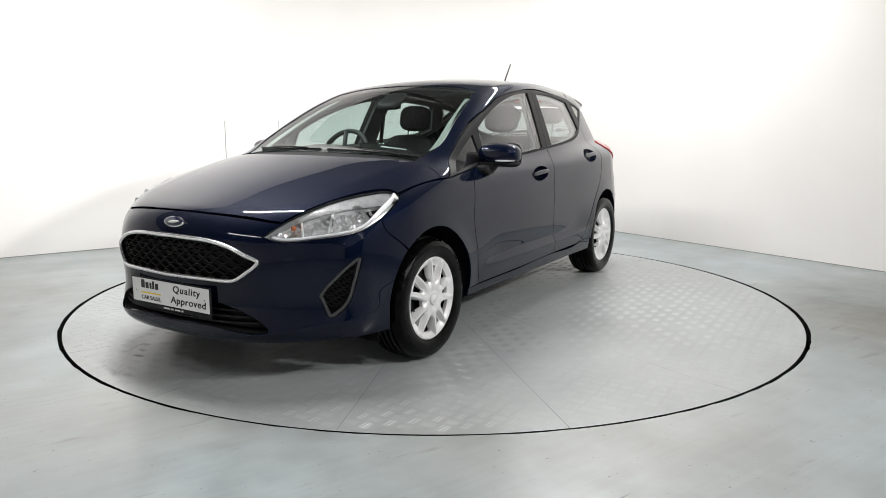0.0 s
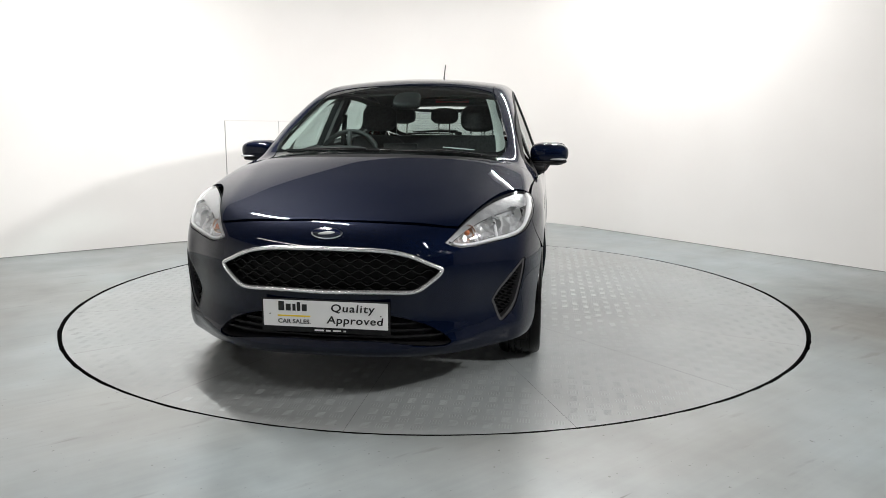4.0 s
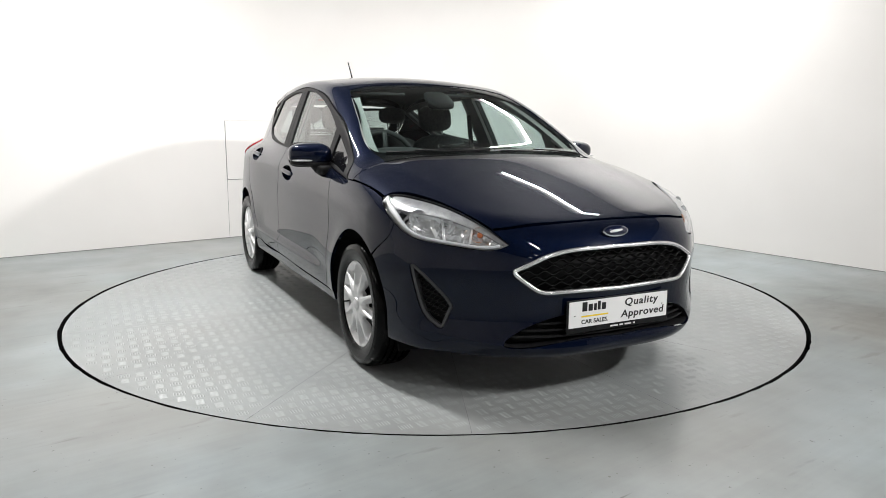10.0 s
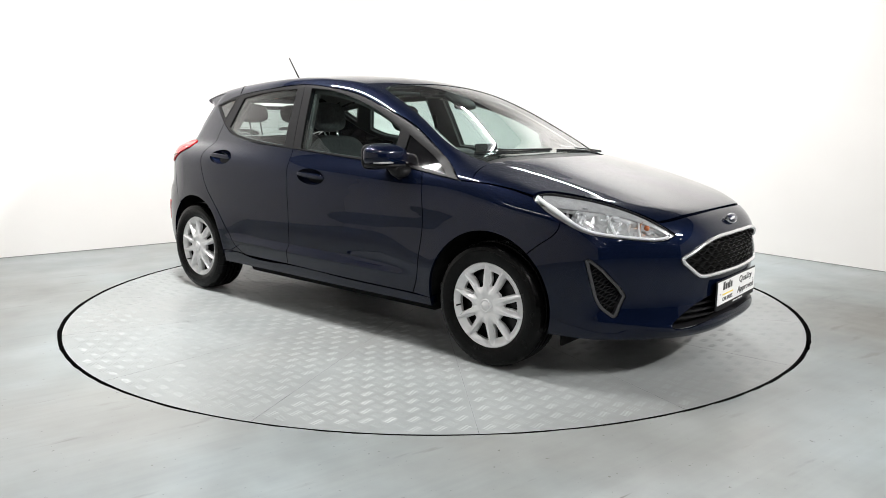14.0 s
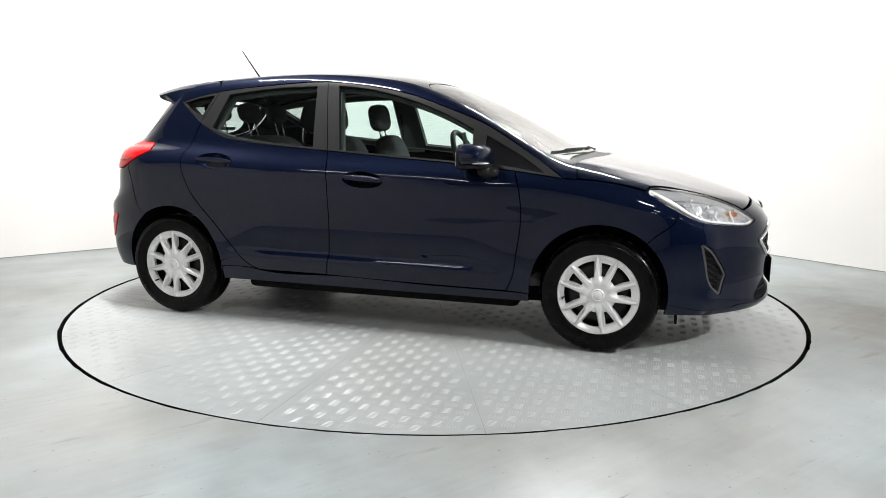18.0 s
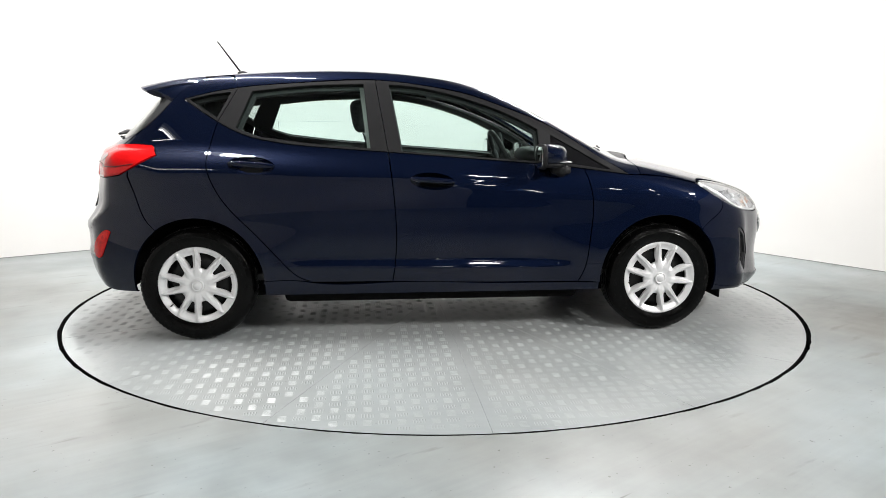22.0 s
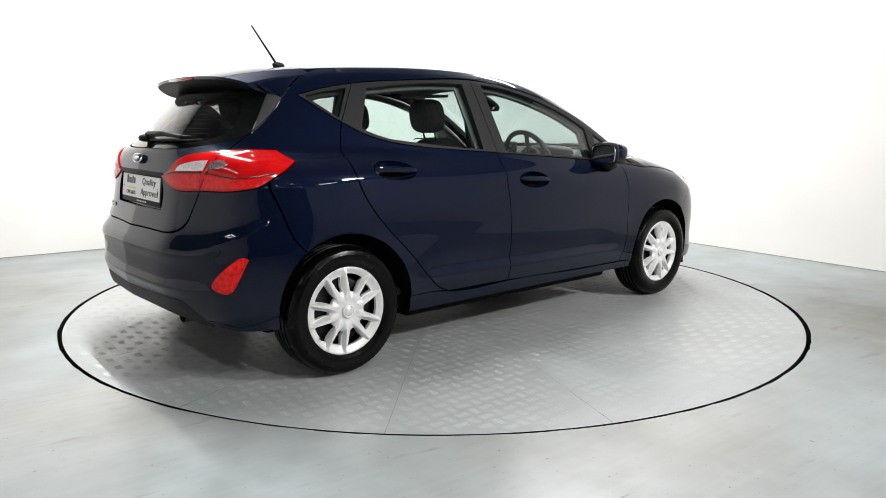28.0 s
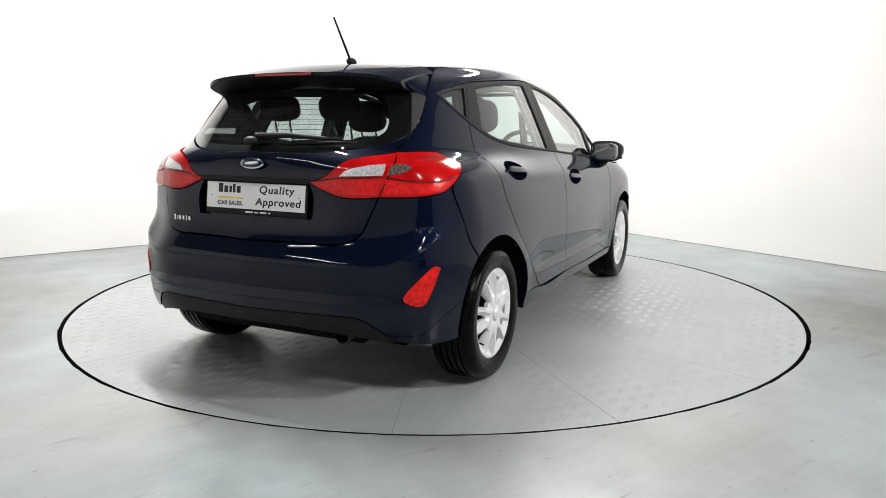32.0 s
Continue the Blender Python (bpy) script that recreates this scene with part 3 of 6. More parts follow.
flood = tagged(new("work_light"), "small white work light under the ceiling", "light")
flood.matrix_world = RM @ look(FLOOD[0], FLOOD[1])
part("lamp_body", box_bm(0, 0, 0.06, 0.56, 0.26, 0.08, 0.015), M_LAMPWHITE, flood, smooth=False)
part("bracket", tube_bm([(0, 0.0, 0.09), (0, 0.10, 0.16)], 0.02, 8), M_DARKWALL, flood)
beam = bpy.data.lights.new("work_light_beam", "AREA")
beam.shape, beam.size, beam.size_y, beam.energy, beam.color = "RECTANGLE", 0.5, 0.2, FLOOD[2], (1.0, 0.985, 0.965)
beam.spread = radians(100)
beam_ob = new("work_light_beam", beam)
beam_ob.matrix_world = RM @ look(FLOOD[0], FLOOD[1]) @ pose(0, 0, -0.01)


# ---- the turntable: sixteen steel sectors with raised treads ----
table = tagged(new("turntable"), "round grey steel turntable with raised tread plate", "turntable")
SECT = 16
M_SEAM = material("dark_seam_backing", (0.13, 0.133, 0.13), 0.7)
for k in range(SECT):
    a0, a1 = 2 * math.pi * k / SECT, 2 * math.pi * (k + 1) / SECT
    g = 0.0007
    arcs = np.linspace(a0, a1, 17)
    top = [(0.002 * math.cos((a0 + a1) / 2), 0.002 * math.sin((a0 + a1) / 2))] + [(TABLE_R * math.cos(a), TABLE_R * math.sin(a)) for a in arcs]
    mid = np.array([math.cos((a0 + a1) / 2), math.sin((a0 + a1) / 2)])
    pts = []
    for i, (x, y) in enumerate(top):
        if i == 1:
            x, y = x - g * math.sin(a0), y + g * math.cos(a0)
        if i == len(top) - 1:
            x, y = x + g * math.sin(a1), y - g * math.cos(a1)
        pts.append((x, y))
    m = len(pts)
    v = [(x, y, 0.0) for x, y in pts] + [(x, y, -0.05) for x, y in pts]
    f = [tuple(range(m))] + [((i + 1) % m, i, m + i, m + (i + 1) % m) for i in range(m)]
    # plate sides take the gap's near-black shade colour, not the deck paint
    plate = mesh_part("deck_plate", v, f, [M_DECK, M_GAPSHADE], table, smooth=False)
    plate.data.polygons.foreach_set("material_index", [0] + [1] * m)
mesh_part("deck_frame", [(TABLE_R * 0.99 * math.cos(a), TABLE_R * 0.99 * math.sin(a), -0.0008) for a in (2 * math.pi * i / 64 for i in range(64))], [tuple(range(64))], M_SEAM, table, smooth=False)
# treads: groups of five bars, turned by quarter turns in a chequer
PITCH, BAR_L, BAR_W, BAR_H = 0.066, 0.038, 0.0050, 0.0010
vs, fs = [], []
half = int(TABLE_R / PITCH) + 1
rng = random.Random(8)
for i in range(-half, half + 1):
    for j in range(-half, half + 1):
        x0, y0 = i * PITCH, j * PITCH
        if math.hypot(x0, y0) > TABLE_R - 0.04:
            continue
        ang = math.degrees(math.atan2(y0, x0)) % 22.5
        if min(ang, 22.5 - ang) * math.pi / 180 * math.hypot(x0, y0) < 0.030:
            continue
        turn = (i + j) % 2
        for b in range(-2, 3):
            cx_, cy_ = (0.0, b * 0.0112) if turn else (b * 0.0112, 0.0)
            lx, ly = (BAR_L / 2, BAR_W / 2) if turn else (BAR_W / 2, BAR_L / 2)
            n0 = len(vs)
            X, Y = x0 + cx_, y0 + cy_
            vs += [(X - lx, Y - ly, 0), (X + lx, Y - ly, 0), (X + lx, Y + ly, 0), (X - lx, Y + ly, 0)]
            if turn:
                vs += [(X - lx * 0.6, Y, BAR_H), (X + lx * 0.6, Y, BAR_H)]
                fs += [(n0, n0 + 1, n0 + 5, n0 + 4), (n0 + 2, n0 + 3, n0 + 4, n0 + 5), (n0 + 1, n0 + 2, n0 + 5), (n0 + 3, n0, n0 + 4)]
            else:
                vs += [(X, Y - ly * 0.6, BAR_H), (X, Y + ly * 0.6, BAR_H)]
                fs += [(n0 + 1, n0 + 2, n0 + 5, n0 + 4), (n0 + 3, n0, n0 + 4, n0 + 5), (n0, n0 + 1, n0 + 4), (n0 + 2, n0 + 3, n0 + 5)]
tagged(mesh_part("treads", vs, fs, M_TREAD, table, smooth=False), kind="stuff")


# ---- the car: outlines on the left half, x, y, z ----
car = tagged(new("car"), "dark blue five-door hatchback parked on a turntable", "car")
WHEEL_R, ARCH_R = 0.297, 0.343


def arc(cx, a0, a1, r=ARCH_R, cz=0.305, y=0.85, n=40):
    return np.array([(cx + r * math.cos(radians(a)), y, cz + r * math.sin(radians(a))) for a in np.linspace(a0, a1, n)])


LAMP_TOP = curve([(1.982, 0.464, 0.663), (1.912, 0.507, 0.712), (1.794, 0.565, 0.768), (1.66, 0.618, 0.806), (1.531, 0.678, 0.828), (1.469, 0.731, 0.830), (1.450, 0.778, 0.815)])
LAMP_BOT = curve([(1.450, 0.778, 0.815), (1.508, 0.799, 0.776), (1.603, 0.796, 0.722), (1.682, 0.776, 0.684), (1.777, 0.71, 0.658), (1.864, 0.623, 0.644), (1.93, 0.554, 0.637), (1.965, 0.505, 0.644), (1.982, 0.464, 0.663)])


def cut(c, k, keep_start):
    """The stretch of a line before or after the point nearest to k."""
    i = int(np.argmin(((c - np.array(k)) ** 2).sum(1)))
    return c[:i + 1] if keep_start else c[i:]


HOOD_FRONT = curve([(1.912, 0.507, 0.712), (1.934, 0.46, 0.717), (1.956, 0.37, 0.727), (1.970, 0.28, 0.733), (1.981, 0.14, 0.738), (1.984, 0.0, 0.740)])
HOOD_SIDE = curve([(1.450, 0.778, 0.815), (1.336, 0.785, 0.842), (1.213, 0.797, 0.860), (1.12, 0.803, 0.866)])
HOOD_BACK = curve([(1.12, 0.803, 0.866), (1.112, 0.74, 0.905), (1.10, 0.66, 0.937), (1.115, 0.58, 0.948), (1.14, 0.50, 0.953), (1.20, 0.29, 0.958), (1.225, 0.0, 0.962)])
SCREEN_SIDE = curve([(1.06, 0.625, 0.955), (0.911, 0.637, 1.003), (0.656, 0.602, 1.145), (0.40, 0.550, 1.272), (0.27, 0.517, 1.33)])
SCREEN_TOP = curve([(0.27, 0.517, 1.33), (0.225, 0.42, 1.35), (0.215, 0.25, 1.365), (0.215, 0.0, 1.376)])
SCREEN_LOW = curve([(1.06, 0.625, 0.955), (1.06, 0.50, 0.97), (1.10, 0.29, 0.975), (1.12, 0.0, 0.98)])
ROOF_EDGE = curve([(0.27, 0.517, 1.33), (0.0, 0.505, 1.40), (-0.45, 0.505, 1.42), (-0.9, 0.495, 1.40), (-1.22, 0.47, 1.37)])
ROOF_END = curve([(-1.22, 0.47, 1.37), (-1.255, 0.3, 1.39), (-1.27, 0.0, 1.40)])
DLO_LOW = curve([(-1.325, 0.572, 1.256), (-1.235, 0.61, 1.195), (-1.142, 0.647, 1.137), (-1.036, 0.68, 1.083), (-0.905, 0.709, 1.045), (-0.624, 0.748, 1.010), (-0.25, 0.766, 0.984), (0.212, 0.774, 0.949), (0.56, 0.774, 0.923), (0.805, 0.786, 0.898), (1.055, 0.80, 0.867)])
DLO_TOP = curve([(-1.325, 0.572, 1.256), (-1.198, 0.574, 1.289), (-1.04, 0.579, 1.317), (-0.64, 0.600, 1.350), (-0.314, 0.601, 1.362), (-0.151, 0.611, 1.350), (0.033, 0.619, 1.323), (0.218, 0.632, 1.282), (0.402, 0.652, 1.218), (0.609, 0.660, 1.137), (0.801, 0.694, 1.027), (0.94, 0.74, 0.94), (1.055, 0.80, 0.867)])
QD_TOP, QD_LOW = (-1.04, 0.579, 1.317), (-1.142, 0.647, 1.137)
B_TOP, B_LOW = (-0.314, 0.601, 1.362), (-0.25, 0.766, 0.984)
B_LINE = curve([B_LOW, (-0.227, 0.841, 0.785), (-0.217, 0.859, 0.433), (-0.234, 0.846, 0.304)])
FRONT_EDGE = curve([(0.805, 0.786, 0.898), (0.835, 0.833, 0.802), (0.849, 0.844, 0.713), (0.832, 0.857, 0.478), (0.808, 0.848, 0.345), (0.780, 0.84, 0.286)])
REAR_EDGE = curve([(-0.643, 0.848, 0.307), (-0.716, 0.852, 0.333), (-0.787, 0.86, 0.394), (-0.927, 0.856, 0.551), (-1.069, 0.848, 0.699), (-1.128, 0.838, 0.783), (-1.180, 0.79, 0.92), (-1.172, 0.72, 1.04), QD_LOW])
F_BUMP = curve([(1.603, 0.796, 0.722), (1.60, 0.805, 0.69), (1.53, 0.83, 0.62), (1.467, 0.843, 0.568)])
R_BUMP = curve([(-1.577, 0.77, 0.858), (-1.535, 0.80, 0.75), (-1.487, 0.822, 0.635), (-1.444, 0.84, 0.586)])
GATE_SIDE = curve([(-1.795, 0.566, 0.849), (-1.802, 0.518, 0.761), (-1.83, 0.494, 0.703), (-1.86, 0.45, 0.675), (-1.883, 0.31, 0.664), (-1.893, 0.0, 0.661)])
GLASS_LOW = curve([(-1.549, 0.571, 1.093), (-1.60, 0.53, 1.066), (-1.679, 0.443, 1.038), (-1.757, 0.278, 1.017), (-1.775, 0.0, 1.015)])
TAIL_SPLIT = curve([(-1.658, 0.558, 1.013), (-1.74, 0.57, 0.93), (-1.795, 0.566, 0.849)])
TAIL_INNER = curve([(-1.658, 0.558, 1.013), (-1.73, 0.48, 1.001), (-1.785, 0.382, 0.970), (-1.812, 0.335, 0.925), (-1.83, 0.272, 0.900)])
TAIL_INNER_LOW = curve([(-1.83, 0.272, 0.900), (-1.843, 0.335, 0.873), (-1.847, 0.42, 0.848), (-1.795, 0.566, 0.849)])
TAIL_OUTER = chain(curve([(-1.658, 0.558, 1.013), (-1.577, 0.614, 1.017), (-1.480, 0.649, 1.013)]), curve([(-1.480, 0.649, 1.013), (-1.440, 0.742, 0.966)]), curve([(-1.440, 0.742, 0.966), (-1.54, 0.772, 0.912), (-1.620, 0.755, 0.866)]), curve([(-1.620, 0.755, 0.866), (-1.682, 0.712, 0.854), (-1.795, 0.566, 0.849)]))
FIN = curve([(-1.22, 0.47, 1.37), (-1.315, 0.534, 1.322), (-1.397, 0.560, 1.241)])
FIN_BACK = curve([(-1.397, 0.560, 1.241), (-1.47, 0.575, 1.16), (-1.549, 0.571, 1.093)])
VALANCE = curve([(-1.80, 0.64, 0.285), (-1.843, 0.574, 0.344), (-1.876, 0.518, 0.382), (-1.897, 0.45, 0.390), (-1.922, 0.2, 0.386), (-1.925, 0.0, 0.384)])
GRILLE = mirrored(curve([(2.130, 0.0, 0.464), (2.10, 0.30, 0.466), (2.074, 0.372, 0.471), (2.049, 0.423, 0.505), (2.018, 0.467, 0.562), (2.035, 0.432, 0.583), (2.057, 0.36, 0.616), (2.070, 0.28, 0.637), (2.092, 0.08, 0.647), (2.095, 0.0, 0.648)], 0.01))
FOG = chain(curve([(1.716, 0.777, 0.562), (1.732, 0.768, 0.566), (1.749, 0.758, 0.556)], 0.006), curve([(1.749, 0.758, 0.556), (1.779, 0.733, 0.528), (1.808, 0.695, 0.481), (1.829, 0.668, 0.447), (1.847, 0.646, 0.408)]), curve([(1.847, 0.646, 0.408), (1.848, 0.644, 0.398), (1.845, 0.650, 0.388)], 0.005), curve([(1.845, 0.650, 0.388), (1.829, 0.672, 0.322)]), curve([(1.829, 0.672, 0.322), (1.825, 0.680, 0.311), (1.814, 0.691, 0.309)], 0.005), curve([(1.814, 0.691, 0.309), (1.767, 0.736, 0.362), (1.743, 0.759, 0.442), (1.728, 0.770, 0.51), (1.716, 0.777, 0.562)]))
INTAKE = mirrored(curve([(2.156, 0.0, 0.272), (2.118, 0.29, 0.269), (2.02, 0.50, 0.272), (2.045, 0.455, 0.312), (2.074, 0.40, 0.342), (2.105, 0.287, 0.374), (2.12, 0.0, 0.380)], 0.012))


RECESS = mirrored(chain(curve([(-1.86, 0.0, 0.750), (-1.85, 0.285, 0.752)]), curve([(-1.85, 0.285, 0.752), (-1.85, 0.300, 0.83), (-1.84, 0.262, 0.905)]), curve([(-1.84, 0.262, 0.905), (-1.85, 0.0, 0.907)])))


def hood_relief(p):
    a = np.abs(p[:, 1])
    ridge = 0.63 - 0.13 * np.clip((p[:, 0] - 1.1) / 0.85, 0, 1)
    return 0.0022 * np.exp(-((a - ridge) / 0.045) ** 2) * np.clip((1.92 - p[:, 0]) / 0.4, 0, 1)


def door_relief(p):
    """A crease through the handles, and a scoop along the lower doors with a crisp shelf below it."""
    x, z = p[:, 0], p[:, 2]
    d = z - (0.822 - 0.087 * (x + 0.02))
    ends = np.clip((1.25 - x) / 0.4, 0, 1) * np.clip((x + 1.50) / 0.3, 0, 1)
    shoulder = 0.0032 * np.exp(-(d / np.where(d > 0, 0.10, 0.034)) ** 2) * ends
    f = np.clip((0.86 - x) / 0.35, 0, 1) * np.clip((x + 0.95) / 0.35, 0, 1)
    t = z - (0.425 + 0.015 * np.clip(-x, -1, 1))
    k = np.clip(-t / 0.05, 0, 1)
    above = -0.015 * np.exp(-(t / 0.105) ** 2)
    below = -0.015 + 0.021 * k * k * (3 - 2 * k) - 0.006 * np.clip((-t - 0.05) / 0.07, 0, 1)
    return shoulder + np.where(t > 0, above, below) * f * f * (3 - 2 * f)


def arch_relief(p):
    """The doors' lines fading out, with a soft flare round the wheel openings."""
    r = np.minimum(np.hypot(p[:, 0] - AXLE, p[:, 2] - 0.305), np.hypot(p[:, 0] + AXLE, p[:, 2] - 0.305))
    return door_relief(p) + 0.005 * np.exp(-((r - ARCH_R) / 0.055) ** 2)


def bumper_relief(p):
    a, z = np.abs(p[:, 1]), p[:, 2]
    line = 0.245 + 0.050 * np.clip((a - 0.25) / 0.45, 0, 1) ** 2
    lip = 0.010 * np.exp(-((z - line + 0.010) / 0.022) ** 2) * np.clip((0.80 - a) / 0.35, 0, 1)
    return lip


def tail_relief(p):
    z, a = p[:, 2], np.abs(p[:, 1])
    line = 0.588 + 0.13 * np.clip((a - 0.55) / 0.25, 0, 1) ** 2
    return 0.011 * np.exp(-((z - line) / 0.03) ** 2) * np.clip((0.82 - a) / 0.15, 0, 1) - 0.008 * np.exp(-((z - line - 0.09) / 0.05) ** 2) * np.clip((0.8 - a) / 0.2, 0, 1) + 0.008 * np.exp(-((z - 0.435) / 0.022) ** 2) * np.clip((0.72 - a) / 0.15, 0, 1)


hood = panel("hood", mirrored(chain(HOOD_BACK[::-1], HOOD_SIDE[::-1], LAMP_TOP[::-1][:int(len(LAMP_TOP) * 0.88)], HOOD_FRONT)), "top", M_PAINT, car, relief=hood_relief, step=0.028, gap=0.0018)
front_bumper = panel("front_bumper", mirrored(chain(curve([(2.13, 0.0, 0.207), (2.06, 0.40, 0.205), (1.85, 0.69, 0.205), (1.70, 0.79, 0.213), (1.592, 0.84, 0.215)]), arc(AXLE, -15, 50), F_BUMP[::-1], cut(LAMP_BOT, (1.603, 0.796, 0.722), False), cut(LAMP_TOP, (1.912, 0.507, 0.712), True), HOOD_FRONT)), "nose", M_PAINT, car,
                     holes=(GRILLE, FOG, FOG[::-1] * [1, -1, 1], INTAKE), relief=bumper_relief, step=0.018, gap=0.0018)
fenders = panel("fender", chain(cut(DLO_LOW, (0.805, 0.786, 0.898), False), curve([(1.055, 0.80, 0.867), (1.12, 0.803, 0.866)]), HOOD_SIDE[::-1], cut(LAMP_BOT, (1.603, 0.796, 0.722), True), F_BUMP, arc(AXLE, 50, 184), curve([(0.904, 0.84, 0.28), (0.780, 0.84, 0.286)]), FRONT_EDGE[::-1]), "side", M_PAINT, car, (1, -1), relief=arch_relief, step=0.02)
def handle_rim(hx, hz, n=48):
    """Oval edge of a handle cup, sloping down towards the front."""
    out = []
    for k in range(n):
        a = 2 * math.pi * k / n
        x, z = 0.116 * math.cos(a), 0.041 * math.sin(a)
        out.append((hx + x * 0.9976 + z * 0.07, 0.85, hz - x * 0.07 + z * 0.9976))
    return np.array(out)


HANDLES = ((-0.02, 0.834), (-0.955, 0.915))
front_doors = panel("front_door", chain(cut(cut(DLO_LOW, B_LOW, False), (0.805, 0.786, 0.898), True), FRONT_EDGE, curve([(0.780, 0.84, 0.286), (0.3, 0.84, 0.291), (-0.234, 0.846, 0.304)]), B_LINE[::-1]), "side", M_PAINT, car, (1, -1), holes=(handle_rim(*HANDLES[0]),), relief=door_relief, step=0.018)
rear_doors = panel("rear_door", chain(cut(cut(DLO_LOW, QD_LOW, False), B_LOW, True), B_LINE, curve([(-0.234, 0.846, 0.304), (-0.643, 0.848, 0.307)]), REAR_EDGE), "side", M_PAINT, car, (1, -1), holes=(handle_rim(*HANDLES[1]),), relief=door_relief, step=0.018)
panel("sill", chain(curve([(0.90, 0.84, 0.280), (0.780, 0.84, 0.283), (0.3, 0.84, 0.288), (-0.234, 0.846, 0.301), (-0.643, 0.848, 0.304), (-0.72, 0.84, 0.316), (-0.903, 0.84, 0.316)]), curve([(-0.903, 0.84, 0.316), (-0.90, 0.84, 0.237)]), curve([(-0.90, 0.84, 0.237), (0.90, 0.84, 0.235)]), curve([(0.90, 0.84, 0.235), (0.90, 0.84, 0.280)])), "side", M_PAINT, car, (1, -1), depth=0.05)
panel("rear_quarter_panel", chain(cut(DLO_LOW, QD_LOW, True)[::-1], cut(DLO_TOP, QD_TOP, True), curve([QD_TOP, (-1.06, 0.53, 1.365), (-1.10, 0.495, 1.385), (-1.22, 0.47, 1.37)]), FIN, FIN_BACK, curve([(-1.549, 0.571, 1.093), (-1.61, 0.566, 1.05), (-1.658, 0.558, 1.013)]), cut(TAIL_OUTER, (-1.577, 0.77, 0.877), True), R_BUMP, arc(-AXLE, 125, -2), curve([(-0.903, 0.84, 0.316), (-0.72, 0.845, 0.316), (-0.643, 0.848, 0.307)]), REAR_EDGE), "side", M_PAINT, car, (1, -1), relief=arch_relief, step=0.018)
panel("roof_rail", chain(SCREEN_SIDE, ROOF_EDGE[ROOF_EDGE[:, 0] > -1.085], cut(DLO_TOP, QD_TOP, False), curve([(1.055, 0.80, 0.867), (1.12, 0.803, 0.866)]), cut(HOOD_BACK, (1.10, 0.63, 0.943), True)), "rail", M_PAINT, car, (1, -1), step=0.025)
panel("roof", mirrored(chain(SCREEN_TOP[::-1], ROOF_EDGE, ROOF_END)), "top", M_PAINT, car, step=0.035)
rear_bumper = panel("rear_bumper", mirrored(chain(VALANCE[::-1], curve([(-1.80, 0.64, 0.285), (-1.70, 0.765, 0.262), (-1.573, 0.845, 0.262)]), arc(-AXLE, 188, 125)[1:], R_BUMP[::-1], cut(TAIL_OUTER, (-1.577, 0.77, 0.877), False), GATE_SIDE)), "tail", M_PAINT, car,  relief=tail_relief, step=0.026)
panel("rear_valance", mirrored(chain(curve([(-1.90, 0.0, 0.318), (-1.895, 0.2, 0.318), (-1.85, 0.48, 0.300), (-1.80, 0.64, 0.265)]), VALANCE)), "tail", M_BLACK, car, depth=0.05, raise_=-0.004)
tailgate = panel("tailgate", mirrored(chain(GLASS_LOW[::-1], curve([(-1.549, 0.571, 1.093), (-1.61, 0.566, 1.05), (-1.658, 0.558, 1.013)]), TAIL_INNER, TAIL_INNER_LOW, GATE_SIDE)), "tail", M_PAINT, car, holes=(RECESS,), step=0.026)

# glazing
WINDSCREEN = mirrored(chain(SCREEN_LOW[::-1], SCREEN_SIDE, SCREEN_TOP))
windscreen = panel("windscreen", WINDSCREEN, "top", M_GLASS, car, gap=0.004, depth=0.003, raise_=-0.003, step=0.045, label="clear windscreen")
panel("cowl", mirrored(chain(HOOD_BACK[::-1][:int(len(HOOD_BACK) * 0.78)], SCREEN_LOW)), "top", M_BLACK, car, gap=0.003, raise_=-0.008)
# dark band round the edge of the windscreen
inner = np.array([(0.985, 0.0, 1), (0.975, 0.25, 1), (0.955, 0.45, 1), (0.925, 0.602, 1), (0.66, 0.588, 1), (0.42, 0.537, 1), (0.295, 0.500, 1), (0.262, 0.38, 1), (0.252, 0.2, 1), (0.252, 0.0, 1)])
panel("screen_border", WINDSCREEN, "top", M_GLOSSBLACK, windscreen, holes=(mirrored(curve(inner)),), gap=0.004, depth=0.001, raise_=-0.0065, step=0.05)
REAR_GLASS = mirrored(chain(GLASS_LOW[::-1], curve([(-1.549, 0.571, 1.093), (-1.49, 0.535, 1.18), (-1.430, 0.50, 1.275)]), curve([(-1.430, 0.50, 1.275), (-1.50, 0.3, 1.275), (-1.52, 0.0, 1.275)])))
rear_window = panel("rear_window", REAR_GLASS, "tail", M_TINT, tailgate, gap=0.003, depth=0.003, raise_=-0.002, step=0.045, label="dark tinted rear window")
inner = np.array([(-1.74, 0.0, 1.045), (-1.72, 0.27, 1.048), (-1.66, 0.40, 1.065), (-1.58, 0.445, 1.105), (-1.51, 0.41, 1.19), (-1.48, 0.37, 1.235), (-1.52, 0.2, 1.245), (-1.53, 0.0, 1.245)])
panel("window_border", REAR_GLASS, "tail", M_SATIN, rear_window, holes=(mirrored(curve(inner)),), gap=0.003, depth=0.001, raise_=-0.006, step=0.05)
panel("side_fin", chain(FIN_BACK, curve([(-1.549, 0.571, 1.093), (-1.49, 0.535, 1.18), (-1.430, 0.50, 1.275)]), curve([(-1.430, 0.50, 1.275), (-1.397, 0.560, 1.241)])), "tail", M_FIN, tailgate, (1, -1), gap=0.002, raise_=0.002, step=0.02)


def pane(pts):
    return curve([(x, 0.7, z) for x, z in pts] + [(pts[0][0], 0.7, pts[0][1])], 0.015)[:-1]


